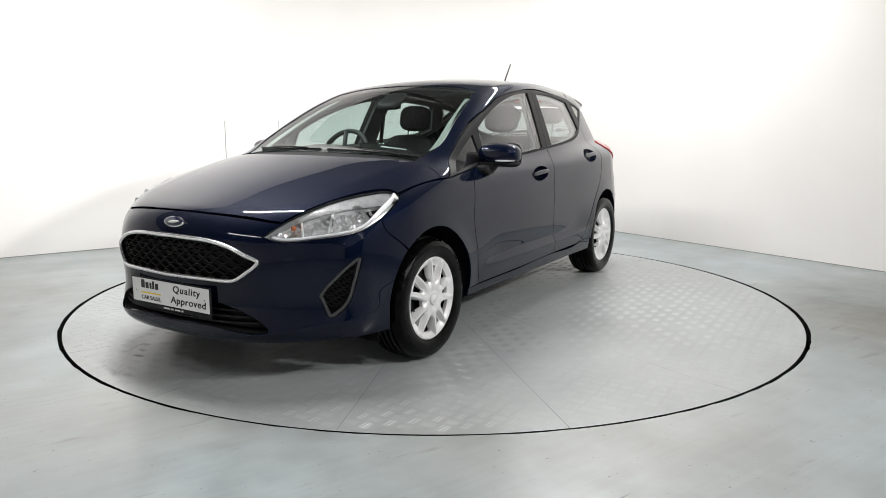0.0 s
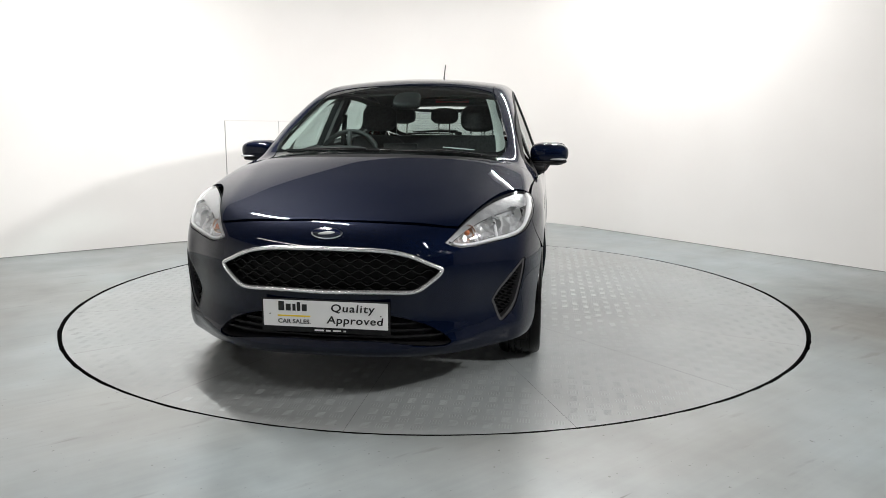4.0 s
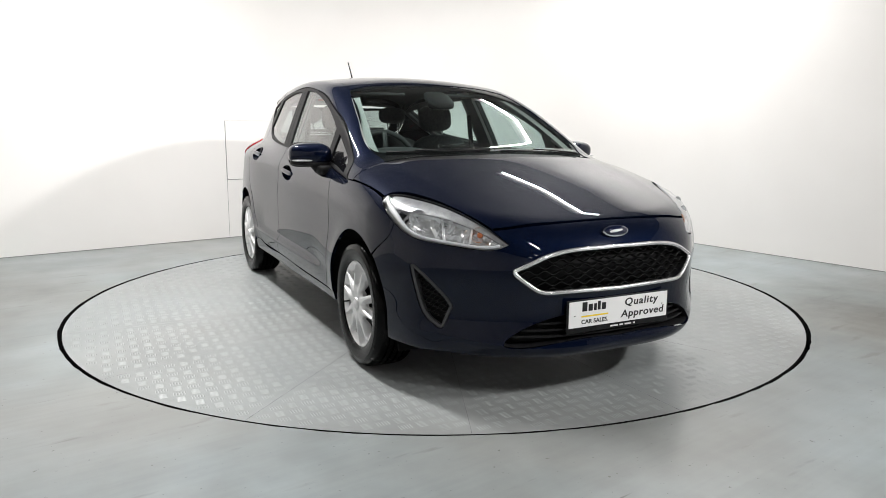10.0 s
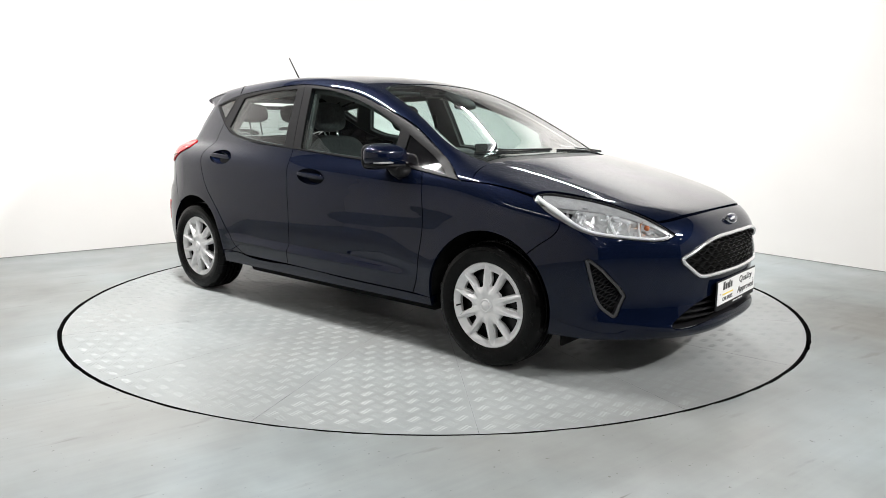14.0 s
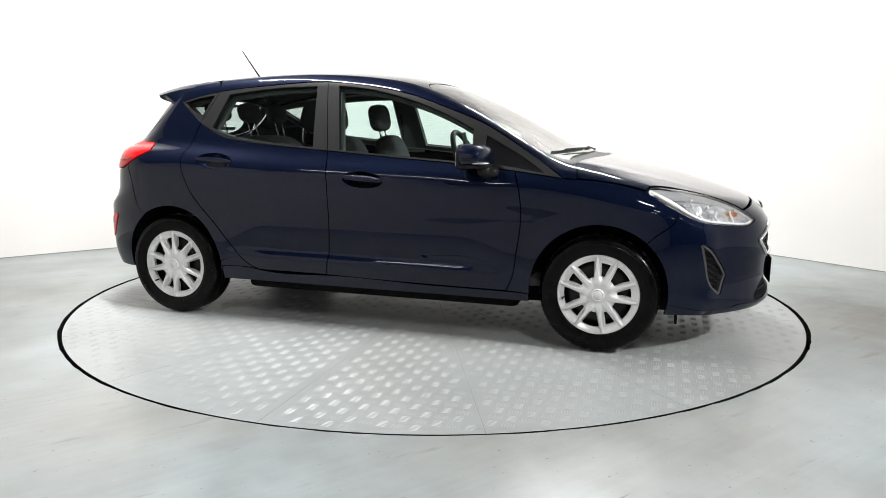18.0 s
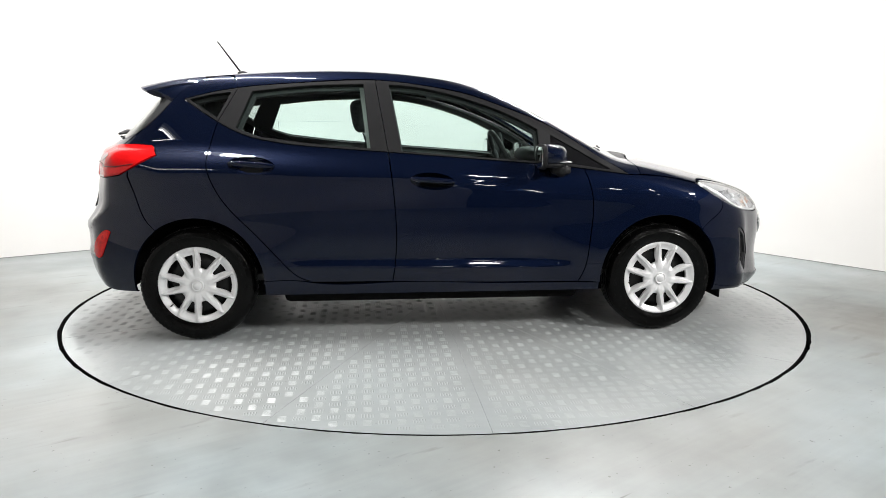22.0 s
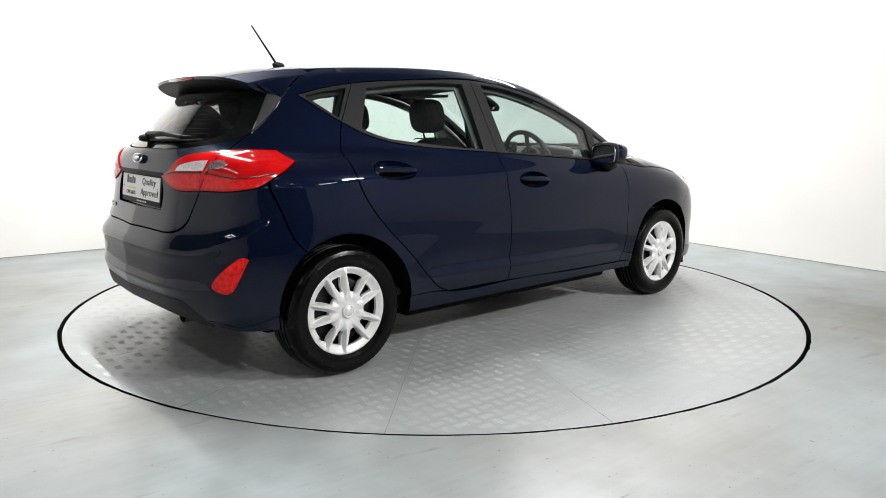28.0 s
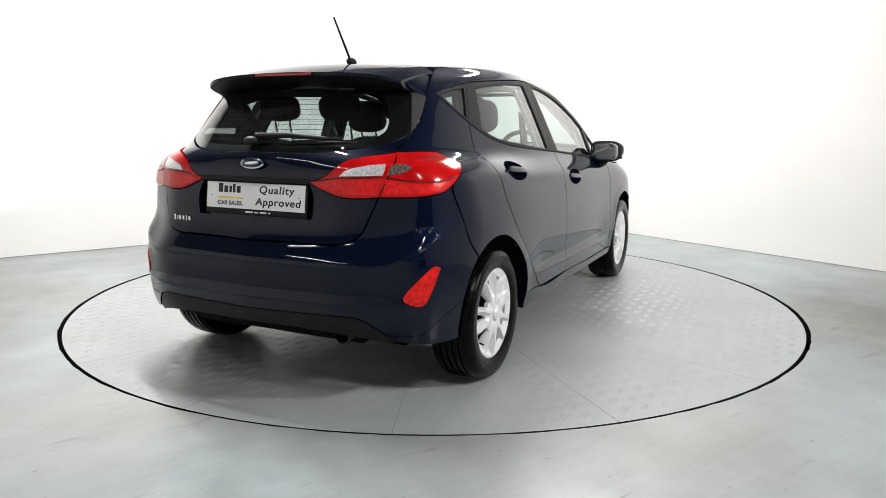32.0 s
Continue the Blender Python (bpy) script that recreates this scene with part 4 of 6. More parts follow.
def corners(pts, bow=0.0):
    """A closed outline with straight or slightly bowed sides."""
    out = []
    for a, b in zip(pts, pts[1:] + pts[:1]):
        a, b = np.array(a), np.array(b)
        n = max(2, int(np.linalg.norm(b - a) / 0.015))
        out += [tuple(a + (b - a) * k / n) for k in range(n)]
    return np.array([(x, 0.7, z) for x, z in out])


RD_GLASS = chain(curve([(-0.905, 0.7, 1.060), (-0.62, 0.7, 1.026), (-0.345, 0.7, 1.004)]), curve([(-0.345, 0.7, 1.004), (-0.378, 0.7, 1.338)]), curve([(-0.378, 0.7, 1.338), (-0.66, 0.7, 1.329), (-0.965, 0.7, 1.297)]), curve([(-0.965, 0.7, 1.297), (-1.045, 0.7, 1.108)]), curve([(-1.045, 0.7, 1.108), (-0.98, 0.7, 1.082), (-0.905, 0.7, 1.060)]))
FD_GLASS = chain(curve([(-0.178, 0.7, 0.990), (0.2, 0.7, 0.963), (0.572, 0.7, 0.937)]), curve([(0.572, 0.7, 0.937), (0.562, 0.7, 1.105)]), curve([(0.562, 0.7, 1.105), (0.461, 0.7, 1.158), (0.247, 0.7, 1.243), (0.033, 0.7, 1.302), (-0.10, 0.7, 1.326), (-0.240, 0.7, 1.338)]), curve([(-0.240, 0.7, 1.338), (-0.178, 0.7, 0.990)]))
Q_GLASS = corners([(-1.292, 1.254), (-1.19, 1.278), (-1.078, 1.293), (-1.150, 1.158), (-1.22, 1.205)])
SAIL_GLASS = corners([(0.636, 1.075), (0.628, 0.938), (0.80, 0.916), (0.955, 0.893), (0.80, 0.985)])
RD_FRAME = chain(cut(cut(DLO_LOW, QD_LOW, False), B_LOW, True), curve([B_LOW, B_TOP]), cut(cut(DLO_TOP, QD_TOP, False), B_TOP, True)[::-1], curve([QD_TOP, QD_LOW]))
FD_FRAME = chain(cut(DLO_LOW, B_LOW, False), cut(DLO_TOP, B_TOP, False)[::-1], curve([B_TOP, B_LOW]))
Q_FRAME = chain(cut(DLO_LOW, QD_LOW, True), curve([QD_LOW, QD_TOP]), cut(DLO_TOP, QD_TOP, True)[::-1])
for s, rd, fd in zip((1, -1), rear_doors, front_doors):
    panel("window_frame", RD_FRAME, "side", M_SATIN, rd, (s,), holes=(RD_GLASS,), gap=0.002, depth=0.03, raise_=0.002, step=0.025, label="black window frame")
    panel("window_frame", FD_FRAME, "side", M_SATIN, fd, (s,), holes=(FD_GLASS, SAIL_GLASS), gap=0.002, depth=0.03, raise_=0.002, step=0.025, label="black window frame")
    panel("door_glass", RD_GLASS, "side", M_GLASS, rd, (s,), gap=-0.004, depth=0.003, raise_=-0.005, step=0.05)
    panel("door_glass", FD_GLASS, "side", M_GLASS, fd, (s,), gap=-0.004, depth=0.003, raise_=-0.005, step=0.05)
    panel("corner_glass", SAIL_GLASS, "side", M_GLOSSBLACK, fd, (s,), gap=-0.004, depth=0.003, raise_=-0.005, step=0.05, label="dark fixed corner glass")
panel("quarter_frame", Q_FRAME, "side", M_SATIN, car, (1, -1), holes=(Q_GLASS,), gap=0.002, depth=0.03, raise_=0.002, step=0.02)
panel("quarter_glass", Q_GLASS, "side", M_TINT, car, (1, -1), gap=-0.004, depth=0.003, raise_=-0.005, step=0.05)


# ---- inner shell, arches and underside ----
def grid_mesh(name, p, nu, nv, material_, parent, label="", keep=None):
    faces = [(i * nv + j, (i + 1) * nv + j, (i + 1) * nv + j + 1, i * nv + j + 1) for i in range(nu - 1) for j in range(nv - 1)]
    if keep is not None:
        faces = [f for f in faces if keep(p[list(f)].mean(0))]
    return mesh_part(name, p, faces, material_, parent, label)


def in_arch(c):
    return min(math.hypot(c[0] - AXLE, c[2] - 0.305), math.hypot(c[0] + AXLE, c[2] - 0.305)) > 0.37


u, v = np.meshgrid(np.linspace(-1.62, 1.62, 110), np.linspace(0.24, 0.93, 24), indexing="ij")
side_shell = from_uv("side", np.stack([u.ravel(), v.ravel()], 1), level=-0.035)
for s in (1, -1):
    grid_mesh("inner_panel", side_shell * [1, s, 1], 110, 24, M_VOID, car, keep=lambda c: in_arch(c) and abs(c[1]) > 0.5)
u, v = np.meshgrid(np.linspace(1.02, 1.93, 30), np.linspace(-0.72, 0.72, 30), indexing="ij")
grid_mesh("engine_cover", from_uv("top", np.stack([u.ravel(), v.ravel()], 1), level=-0.05), 30, 30, M_VOID, car, keep=lambda c: c[2] > 0.6)
u, v = np.meshgrid(np.linspace(-72, 72, 50) * math.pi / 180 * ARC, np.linspace(0.23, 0.72, 16), indexing="ij")
grid_mesh("front_structure", from_uv("nose", np.stack([u.ravel(), v.ravel()], 1), level=-0.085), 50, 16, M_VOID, car, keep=lambda c: in_arch(c))
u, v = np.meshgrid(np.linspace(-70, 70, 50) * math.pi / 180 * ARC, np.linspace(0.28, 1.0, 20), indexing="ij")
grid_mesh("rear_structure", from_uv("tail", np.stack([u.ravel(), v.ravel()], 1), level=-0.06), 50, 20, M_VOID, car, keep=lambda c: in_arch(c))
part("underbody", box_bm(0.1, 0, 0.215, 3.2, 1.04, 0.11, 0.03), M_VOID, car)
part("rear_undertray", box_bm(-1.60, 0, 0.275, 0.30, 0.92, 0.08, 0.02), M_VOID, car)
part("front_undertray", box_bm(1.80, 0, 0.212, 0.26, 0.98, 0.05, 0.015), M_VOID, car)
part("underbody_middle", box_bm(0.0, 0, 0.215, 1.64, 1.42, 0.10, 0.03), M_VOID, car)
for sx in (AXLE, -AXLE):
    for s in (1, -1):
        bm = bmesh.new()
        a = [radians(d) for d in range(-10, 193, 7)]
        edge = from_uv("side", np.array([(sx + 0.362 * math.cos(t), max(0.27, 0.305 + 0.362 * math.sin(t))) for t in a]))[:, 1] - 0.014
        outer = [bm.verts.new((sx + 0.362 * math.cos(t), s * min(0.84, y), 0.305 + 0.362 * math.sin(t))) for t, y in zip(a, edge)]
        inner_v = [bm.verts.new((sx + 0.362 * math.cos(t), s * 0.56, 0.305 + 0.362 * math.sin(t))) for t in a]
        for i in range(len(a) - 1):
            bm.faces.new((outer[i], outer[i + 1], inner_v[i + 1], inner_v[i]))
        bm.faces.new(inner_v)
        part("arch_liner", bm, M_VOID, car)
for s in (1, -1):
    bm = tube_bm([(AXLE, s * 0.2, 0.30), (AXLE, s * 0.64, 0.30)], 0.035, 10)
    part("drive_shaft", bm, M_STEEL, car)
    part("rear_axle_arm", tube_bm([(-AXLE, s * 0.2, 0.27), (-AXLE, s * 0.64, 0.30)], 0.04, 10), M_STEEL, car)
bm = lathe_bm([(0.028, 0), (0.030, 0), (0.030, 0.22), (0.026, 0.22), (0.026, 0.02)], 20)
bm.transform(pose(-1.835, -0.41, 0.288, 0, -4, -84))
part("exhaust_pipe", bm, M_STEEL, car, "steel exhaust pipe")


for s in (1, -1):
    part("air_deflector", box_bm(AXLE + 0.375, s * 0.70, 0.202, 0.012, 0.18, 0.07, 0.004, m=None), M_VOID, car, "black rubber air deflector")


# ---- wheels ----
def wheel():
    w = tagged(new("wheel"), "black tyre with a silver five-double-spoke cover")
    w.parent = car
    # y points outwards in the wheel's own space
    prof = [(0.197, -0.075), (0.205, -0.092), (0.24, -0.100), (0.273, -0.098), (0.288, -0.086), (0.2950, -0.070)]
    for g in (-0.045, -0.015, 0.015, 0.045):
        prof += [(0.2970, g - 0.006), (0.290, g - 0.004), (0.290, g + 0.004), (0.2970, g + 0.006)]
    prof += [(0.2950, 0.070), (0.288, 0.086), (0.281, 0.0945), (0.275, 0.098), (0.262, 0.0985), (0.258, 0.101), (0.24, 0.101), (0.222, 0.0985), (0.216, 0.096), (0.205, 0.092), (0.197, 0.075)]
    bm = lathe_bm(prof, 144)
    for vert in bm.verts:
        r, y = math.hypot(vert.co.x, vert.co.z), vert.co.y
        k = round(math.degrees(math.atan2(vert.co.z, vert.co.x)) / 2.5)
        if r > 0.280 and abs(y) > 0.045 and k % 2 == 0:
            f = (r - 0.0035) / r
            vert.co.x, vert.co.z = vert.co.x * f, vert.co.z * f
    part("tyre", bm, M_TYRE, w, sharp=30)
    part("steel_rim", lathe_bm([(0.197, -0.075), (0.185, -0.06), (0.185, 0.03), (0.12, 0.045), (0.05, 0.04), (0.001, 0.04)], 48), M_BLACKSTEEL, w, "black steel rim")
    for k in range(4):
        a = radians(45 + 90 * k)
        bm = bmesh.new()
        bmesh.ops.create_cone(bm, cap_ends=True, segments=6, radius1=0.011, radius2=0.009, depth=0.02, matrix=pose(0.054 * math.cos(a), 0.05, 0.054 * math.sin(a), 90, 0, 0))
        part("wheel_bolt", bm, M_STEEL, w)
    # cover: five pairs of raised spokes, a slot in each pair and a wide opening between pairs
    ring = np.array([(0.2075 * math.cos(t), 0.2075 * math.sin(t)) for t in np.linspace(0, 2 * math.pi, 140, endpoint=False)])
    holes = []
    for k in range(5):
        for centre, r0, r1, a0, a1 in ((90 + 72 * k, 0.093, 0.160, 4.6, 8.8), (126 + 72 * k, 0.090, 0.170, 9.6, 16.0)):
            flank = [(r0 + (r1 - r0) * f, a0 + (a1 - a0) * f) for f in np.linspace(0.05, 0.95, 9)]
            pts = [(r, centre - a) for r, a in flank] + [(r1, centre + a1 * f) for f in (-0.85, -0.4, 0, 0.4, 0.85)] + [(r, centre + a) for r, a in flank[::-1]] + [(r0, centre + a0 * f) for f in (0.75, 0, -0.75)]
            holes.append(np.array([(r * math.cos(radians(a)), r * math.sin(radians(a))) for r, a in pts]))
    # rows of points along the spokes' crests and feet keep their edges crisp
    lines = []
    for r in np.arange(0.060, 0.2, 0.0036):
        k = min(1, max(0, (r - 0.065) / 0.122))
        for j in range(5):
            for side in (1, -1):
                for off in (0, 0.0095 - 0.0075 * k, 0.0235 - 0.0135 * k):
                    for way in ((1, -1) if off else (1,)):
                        a = radians(90 + 72 * j + side * (18.5 - 3.5 * k)) + way * off / r
                        lines.append((r * math.cos(a), r * math.sin(a)))
    vv, tri = fill(ring, holes, 0.0045, np.array(lines))

    def soft(q):
        q = np.clip(q, 0, 1)
        return q * q * (3 - 2 * q)

    def height(q):
        r = np.hypot(q[:, 0], q[:, 1])
        ang = np.degrees(np.arctan2(q[:, 1], q[:, 0]))
        k = np.clip((r - 0.065) / 0.122, 0, 1)
        d = np.full(len(q), 9.0)
        for j in range(5):
            for side in (1, -1):
                da = (ang - (90 + 72 * j + side * (18.5 - 3.5 * k)) + 180) % 360 - 180
                d = np.minimum(d, np.abs(np.radians(da)) * r)
        top, foot = 0.0095 - 0.0075 * k, 0.0235 - 0.0135 * k
        spoke = np.clip((foot - d) / (foot - top), 0, 1)
        base = 0.093 - 0.022 * soft((r - 0.070) / 0.05) + 0.017 * soft((r - 0.160) / 0.040) - 0.007 * soft((r - 0.199) / 0.009)
        crest = 0.100 - 0.008 * (r / 0.2) ** 2
        rise = np.maximum(crest - base, 0) * soft((r - 0.038) / 0.03) * soft((0.200 - r) / 0.018)
        return base + spoke * rise
    h = height(vv)
    p = np.stack([vv[:, 0], h, vv[:, 1]], 1)
    tri = tri[:, ::-1]
    seen = {(t[i], t[(i + 1) % 3]) for t in tri.tolist() for i in range(3)}
    rim = [e for e in seen if (e[1], e[0]) not in seen]
    ids = sorted({i for e in rim for i in e})
    num = {i: len(p) + k for k, i in enumerate(ids)}
    low = p[ids] - [0, 0.018, 0]
    a, b, c = p[tri[0]]
    if np.cross(b - a, c - a)[1] < 0:
        tri = tri[:, ::-1]
        rim = [e[::-1] for e in rim]
    mesh_part("wheel_cover", np.concatenate([p, low]), tri.tolist() + [(e[1], e[0], num[e[0]], num[e[1]]) for e in rim], M_SILVER, w, "silver plastic wheel cover", smooth=True).data.set_sharp_from_angle(angle=radians(35))
    cap = lathe_bm([(0.0005, 0.103), (0.021, 0.1025), (0.0225, 0.1005), (0.0245, 0.1005), (0.026, 0.103), (0.030, 0.102), (0.032, 0.098), (0.033, 0.086)], 40)
    part("centre_cap", cap, M_SILVER, w, "round silver centre cap")
    part("valve", tube_bm([(0.16, 0.07, -0.06), (0.165, 0.098, -0.062)], 0.004, 8), M_BLACK, w)
    return w


first = wheel()
# each wheel came to rest at its own angle
for k, (wx, ws, wturn) in enumerate(((AXLE, 1, -12), (-AXLE, 1, 5), (AXLE, -1, -12), (-AXLE, -1, 17))):
    at = pose(wx, ws * (0.748 if wx > 0 else 0.740), WHEEL_R, 0, wturn, 0 if ws > 0 else 180)
    if k:
        copy_thing(first, at)
    else:
        first.matrix_basis = at


# ---- lamps, grilles and openings ----
def laid(proj, pts, off):
    """Points of the surface, moved off it along its normal."""
    p = from_uv(proj, to_uv(proj, pts))
    return p + grad(p) * off


LAMP = chain(LAMP_TOP, LAMP_BOT)
lamp_uv = to_uv("nose", LAMP)
lamp_mid = lamp_uv.mean(0)
top_len = len(LAMP_TOP)


def uv_points(uv):
    """Points of the surface for an outline given on the nose's unrolled surface."""
    return from_uv("nose", uv)


def skirt(name, outline, proj, top, low, mat, parent, flip):
    """The side wall of a recess below an outline."""
    hi, lo = laid(proj, outline, top), laid(proj, outline, low)
    n = len(outline)
    return mesh_part(name, np.concatenate([hi, lo]) * flip, [(i, (i + 1) % n, n + (i + 1) % n, n + i) for i in range(n)], mat, parent)


M_FACET = material("faceted_chrome", (0.95, 0.955, 0.96), 0.08, 0.70)
M_AMBERFACET = material("amber_chrome", (0.85, 0.50, 0.30), 0.12, 0.6)
nrm = shrink(lamp_uv, 1.0) - lamp_uv
k_top = np.arange(len(lamp_uv)) / top_len
width = np.where(k_top < 1, 0.018 + 0.040 * np.clip(k_top, 0, 1), 0.020)
for _ in range(12):
    width = (np.roll(width, 1) + width + np.roll(width, -1)) / 3
LAMP_HOLE = uv_points(lamp_uv + nrm * width[:, None])
guide_uv = (lamp_uv + nrm * np.where(k_top < 1, 0.5 * width, 0.012 + 0.012 * np.exp(-((k_top - 1.18) / 0.18) ** 2))[:, None])
for s in (1, -1):
    lamp = panel("headlight", LAMP, "nose", M_BLACK, car, (s,), gap=0.003, depth=0.002, raise_=-0.060, step=0.03, label="clear halogen headlight with chrome reflectors")
    fv, ft = fill(to_uv("nose", LAMP_HOLE), [], 0.017)
    frng = np.random.RandomState(5)
    fp = from_uv("nose", fv)
    fp = fp - grad(fp) * (0.030 + 0.020 * frng.rand(len(fp)))[:, None]
    mesh_part("faceted_reflector", fp * [1, s, 1], ft.tolist() if s > 0 else ft[:, ::-1].tolist(), M_FACET, lamp, "many-faceted chrome reflector", smooth=False)
    flip = np.array([1, s, 1])
    skirt("bowl", LAMP, "nose", -0.002, -0.057, M_BLACK, lamp, flip)
    skirt("inner_bowl", LAMP_HOLE, "nose", -0.014, -0.054, M_FACET, lamp, flip)
    panel("bezel", LAMP, "nose", M_FROST, lamp, (s,), holes=(LAMP_HOLE,), gap=0.0025, depth=0.004, raise_=-0.012, step=0.02, label="frosted grey lamp bezel")
    g = uv_points(guide_uv[int(top_len * 0.93):len(lamp_uv) - 2])
    g = g - grad(g) * 0.008
    bulge = [0.0065 + 0.0065 * math.exp(-((i / len(g) - 0.22) / 0.13) ** 2) for i in range(len(g))]
    part("light_guide", tube_bm([tuple(q) for q in g * flip], bulge, 8), M_LAMPWHITE, lamp, "white light guide strip")
    panel("lens", LAMP, "nose", M_CLEAR, lamp, (s,), gap=0.003, depth=0.004, raise_=0.001, step=0.03)
    for (bx, by, bz), r in (((1.665, 0.715, 0.742), 0.036), ((1.780, 0.640, 0.715), 0.032)):
        bm = lathe_bm([(0.004, -0.045), (r * 0.45, -0.038), (r * 0.8, -0.02), (r, 0.0), (r * 1.06, 0.002)], 20)
        bm.transform(pose(bx, by * s, bz, 0, 0, -90 + 14 * s))
        part("reflector", bm, M_FACET, lamp, smooth=False)
        bm = bmesh.new()
        bmesh.ops.create_uvsphere(bm, u_segments=16, v_segments=10, radius=0.009, matrix=pose(bx - 0.008, by * s, bz))
        part("bulb", bm, M_CHROME, lamp)
    # slanted fins between the chambers
    for u_top, u_low, wd in (((1.72, 0.62, 0.772), (1.80, 0.66, 0.668), 0.006), ((1.845, 0.552, 0.730), (1.872, 0.585, 0.660), 0.005)):
        q = laid("nose", np.array([u_top, u_low]), -0.018)
        q2 = laid("nose", np.array([u_top, u_low]), -0.052)
        bm = tube_bm([tuple(v * flip) for v in q], wd, 8)
        part("reflector_fin", bm, M_LAMPWHITE, lamp)
    bm = bmesh.new()
    bmesh.ops.create_uvsphere(bm, u_segments=18, v_segments=12, radius=0.012, matrix=pose(1.880, 0.540 * s, 0.690))
    part("indicator_bulb", bm, M_AMBER, lamp, "amber indicator bulb")
    bm = lathe_bm([(0.008, -0.035), (0.022, -0.02), (0.032, 0.0)], 16)
    bm.transform(pose(1.872, 0.542 * s, 0.690, 0, 0, -90 + 10 * s))
    part("reflector", bm, M_AMBERFACET, lamp, smooth=False)

# front grille: dark back, chrome surround, rows of wavy slats
grille_uv = to_uv("nose", GRILLE)
grille_in = shrink(grille_uv, 0.016)
grille = panel("grille", GRILLE, "nose", M_BLACK, car, gap=0.0, depth=0.002, raise_=-0.05, step=0.04, label="black mesh front grille with chrome surround")
ring = laid("nose", uv_points(shrink(grille_uv, 0.007)), 0.002)
part("grille_surround", tube_bm([tuple(q) for q in ring] + [tuple(ring[0]), tuple(ring[1])], 0.0088, 10, caps=False), M_SATINCHROME, grille, "chrome grille surround")
skirt("grille_wall", GRILLE, "nose", 0.0, -0.052, M_BLACK, grille, np.array([1, 1, 1]))
period, row_h = 0.064, 0.0235
for r in range(10):
    z0 = 0.458 + row_h * r
    us = np.arange(-0.52, 0.52, period / 8)
    tri_wave = np.abs(((us / period + 0.5 * (r % 2)) % 1) - 0.5) * 2
    zz = z0 + 0.015 * (np.clip(tri_wave, 0.15, 0.85) - 0.5) / 0.7
    q = np.stack([us, zz], 1)
    ok = inside(q, grille_in)
    if ok.sum() < 8:
        continue
    idx = np.where(ok)[0]
    q = q[idx[0]:idx[-1] + 1]
    p = from_uv("nose", q)
    n = grad(p)
    f_in, f_out = p - n * 0.036, p - n * 0.012
    th = np.array([0, 0, 0.0013])
    k = len(q)
    vs = np.concatenate([f_out + th, f_out - th, f_in - th, f_in + th])
    fs = [(a * k + i, a * k + i + 1, ((a + 1) % 4) * k + i + 1, ((a + 1) % 4) * k + i) for a in range(4) for i in range(k - 1)]
    mesh_part("grille_slat", vs, fs, M_MESH, grille, smooth=False)

intake_uv = to_uv("nose", INTAKE)
intake = panel("lower_intake", INTAKE, "nose", M_BLACK, car, gap=0.0, depth=0.002, raise_=-0.06, step=0.04)
skirt("intake_wall", INTAKE, "nose", 0.0, -0.063, M_BLACK, intake, np.array([1, 1, 1]))
for z0 in (0.292, 0.318, 0.344):
    us = np.arange(-0.52, 0.52, 0.02)
    q = np.stack([us, us * 0 + z0], 1)
    q = q[inside(q, intake_uv)]
    if len(q) > 4:
        p = from_uv("nose", q)
        n = grad(p)
        k = len(q)
        th = np.array([0, 0, 0.004])
        vs = np.concatenate([p - n * 0.016 + th, p - n * 0.016 - th, p - n * 0.05 - th, p - n * 0.05 + th])
        mesh_part("intake_slat", vs, [(a * k + i, a * k + i + 1, ((a + 1) % 4) * k + i + 1, ((a + 1) % 4) * k + i) for a in range(4) for i in range(k - 1)], M_BLACK, intake, smooth=False)

fog_uv = to_uv("nose", FOG)
fog_in = shrink(fog_uv, 0.014)
for s in (1, -1):
    fog = panel("corner_grille", FOG, "nose", M_BLACK, car, (s,), gap=0.0, depth=0.002, raise_=-0.045, step=0.04, label="black mesh corner grille")
    skirt("corner_wall", FOG, "nose", 0.0, -0.047, M_BLACK, fog, np.array([1, s, 1]))
    panel("corner_frame", FOG, "nose", M_FIN, fog, (s,), holes=(uv_points(fog_in),), gap=0.001, depth=0.03, raise_=-0.004, step=0.02)
    for r in range(17):
        z0 = 0.345 + 0.0135 * r
        us = np.arange(fog_uv[:, 0].min(), fog_uv[:, 0].max(), 0.006)
        wave = np.abs(((us / 0.030 + 0.5 * (r % 2)) % 1) - 0.5) * 2
        q = np.stack([us, z0 + 0.009 * (wave - 0.5) - 0.35 * (us - us.mean())], 1)
        q = q[inside(q, fog_in)]
        if len(q) < 3:
            continue
        p = from_uv("nose", q)
        n = grad(p)
        k = len(q)
        th = np.array([0, 0, 0.0013])
        vs = np.concatenate([p - n * 0.014 + th, p - n * 0.014 - th, p - n * 0.034 - th, p - n * 0.034 + th]) * [1, s, 1]
        mesh_part("grille_slat", vs, [(a * k + i, a * k + i + 1, ((a + 1) % 4) * k + i + 1, ((a + 1) % 4) * k + i) for a in range(4) for i in range(k - 1)], M_SATIN, fog, smooth=False)

# tail lamps: one piece on the quarter, one on the tailgate
OUTER = chain(TAIL_SPLIT[::-1], TAIL_OUTER)
INNER = chain(TAIL_INNER, TAIL_INNER_LOW, TAIL_SPLIT[::-1])
def poly(pts):
    """A closed outline of straight sides."""
    return chain(*[curve([a, b], 0.008) for a, b in zip(pts, pts[1:] + pts[:1])])


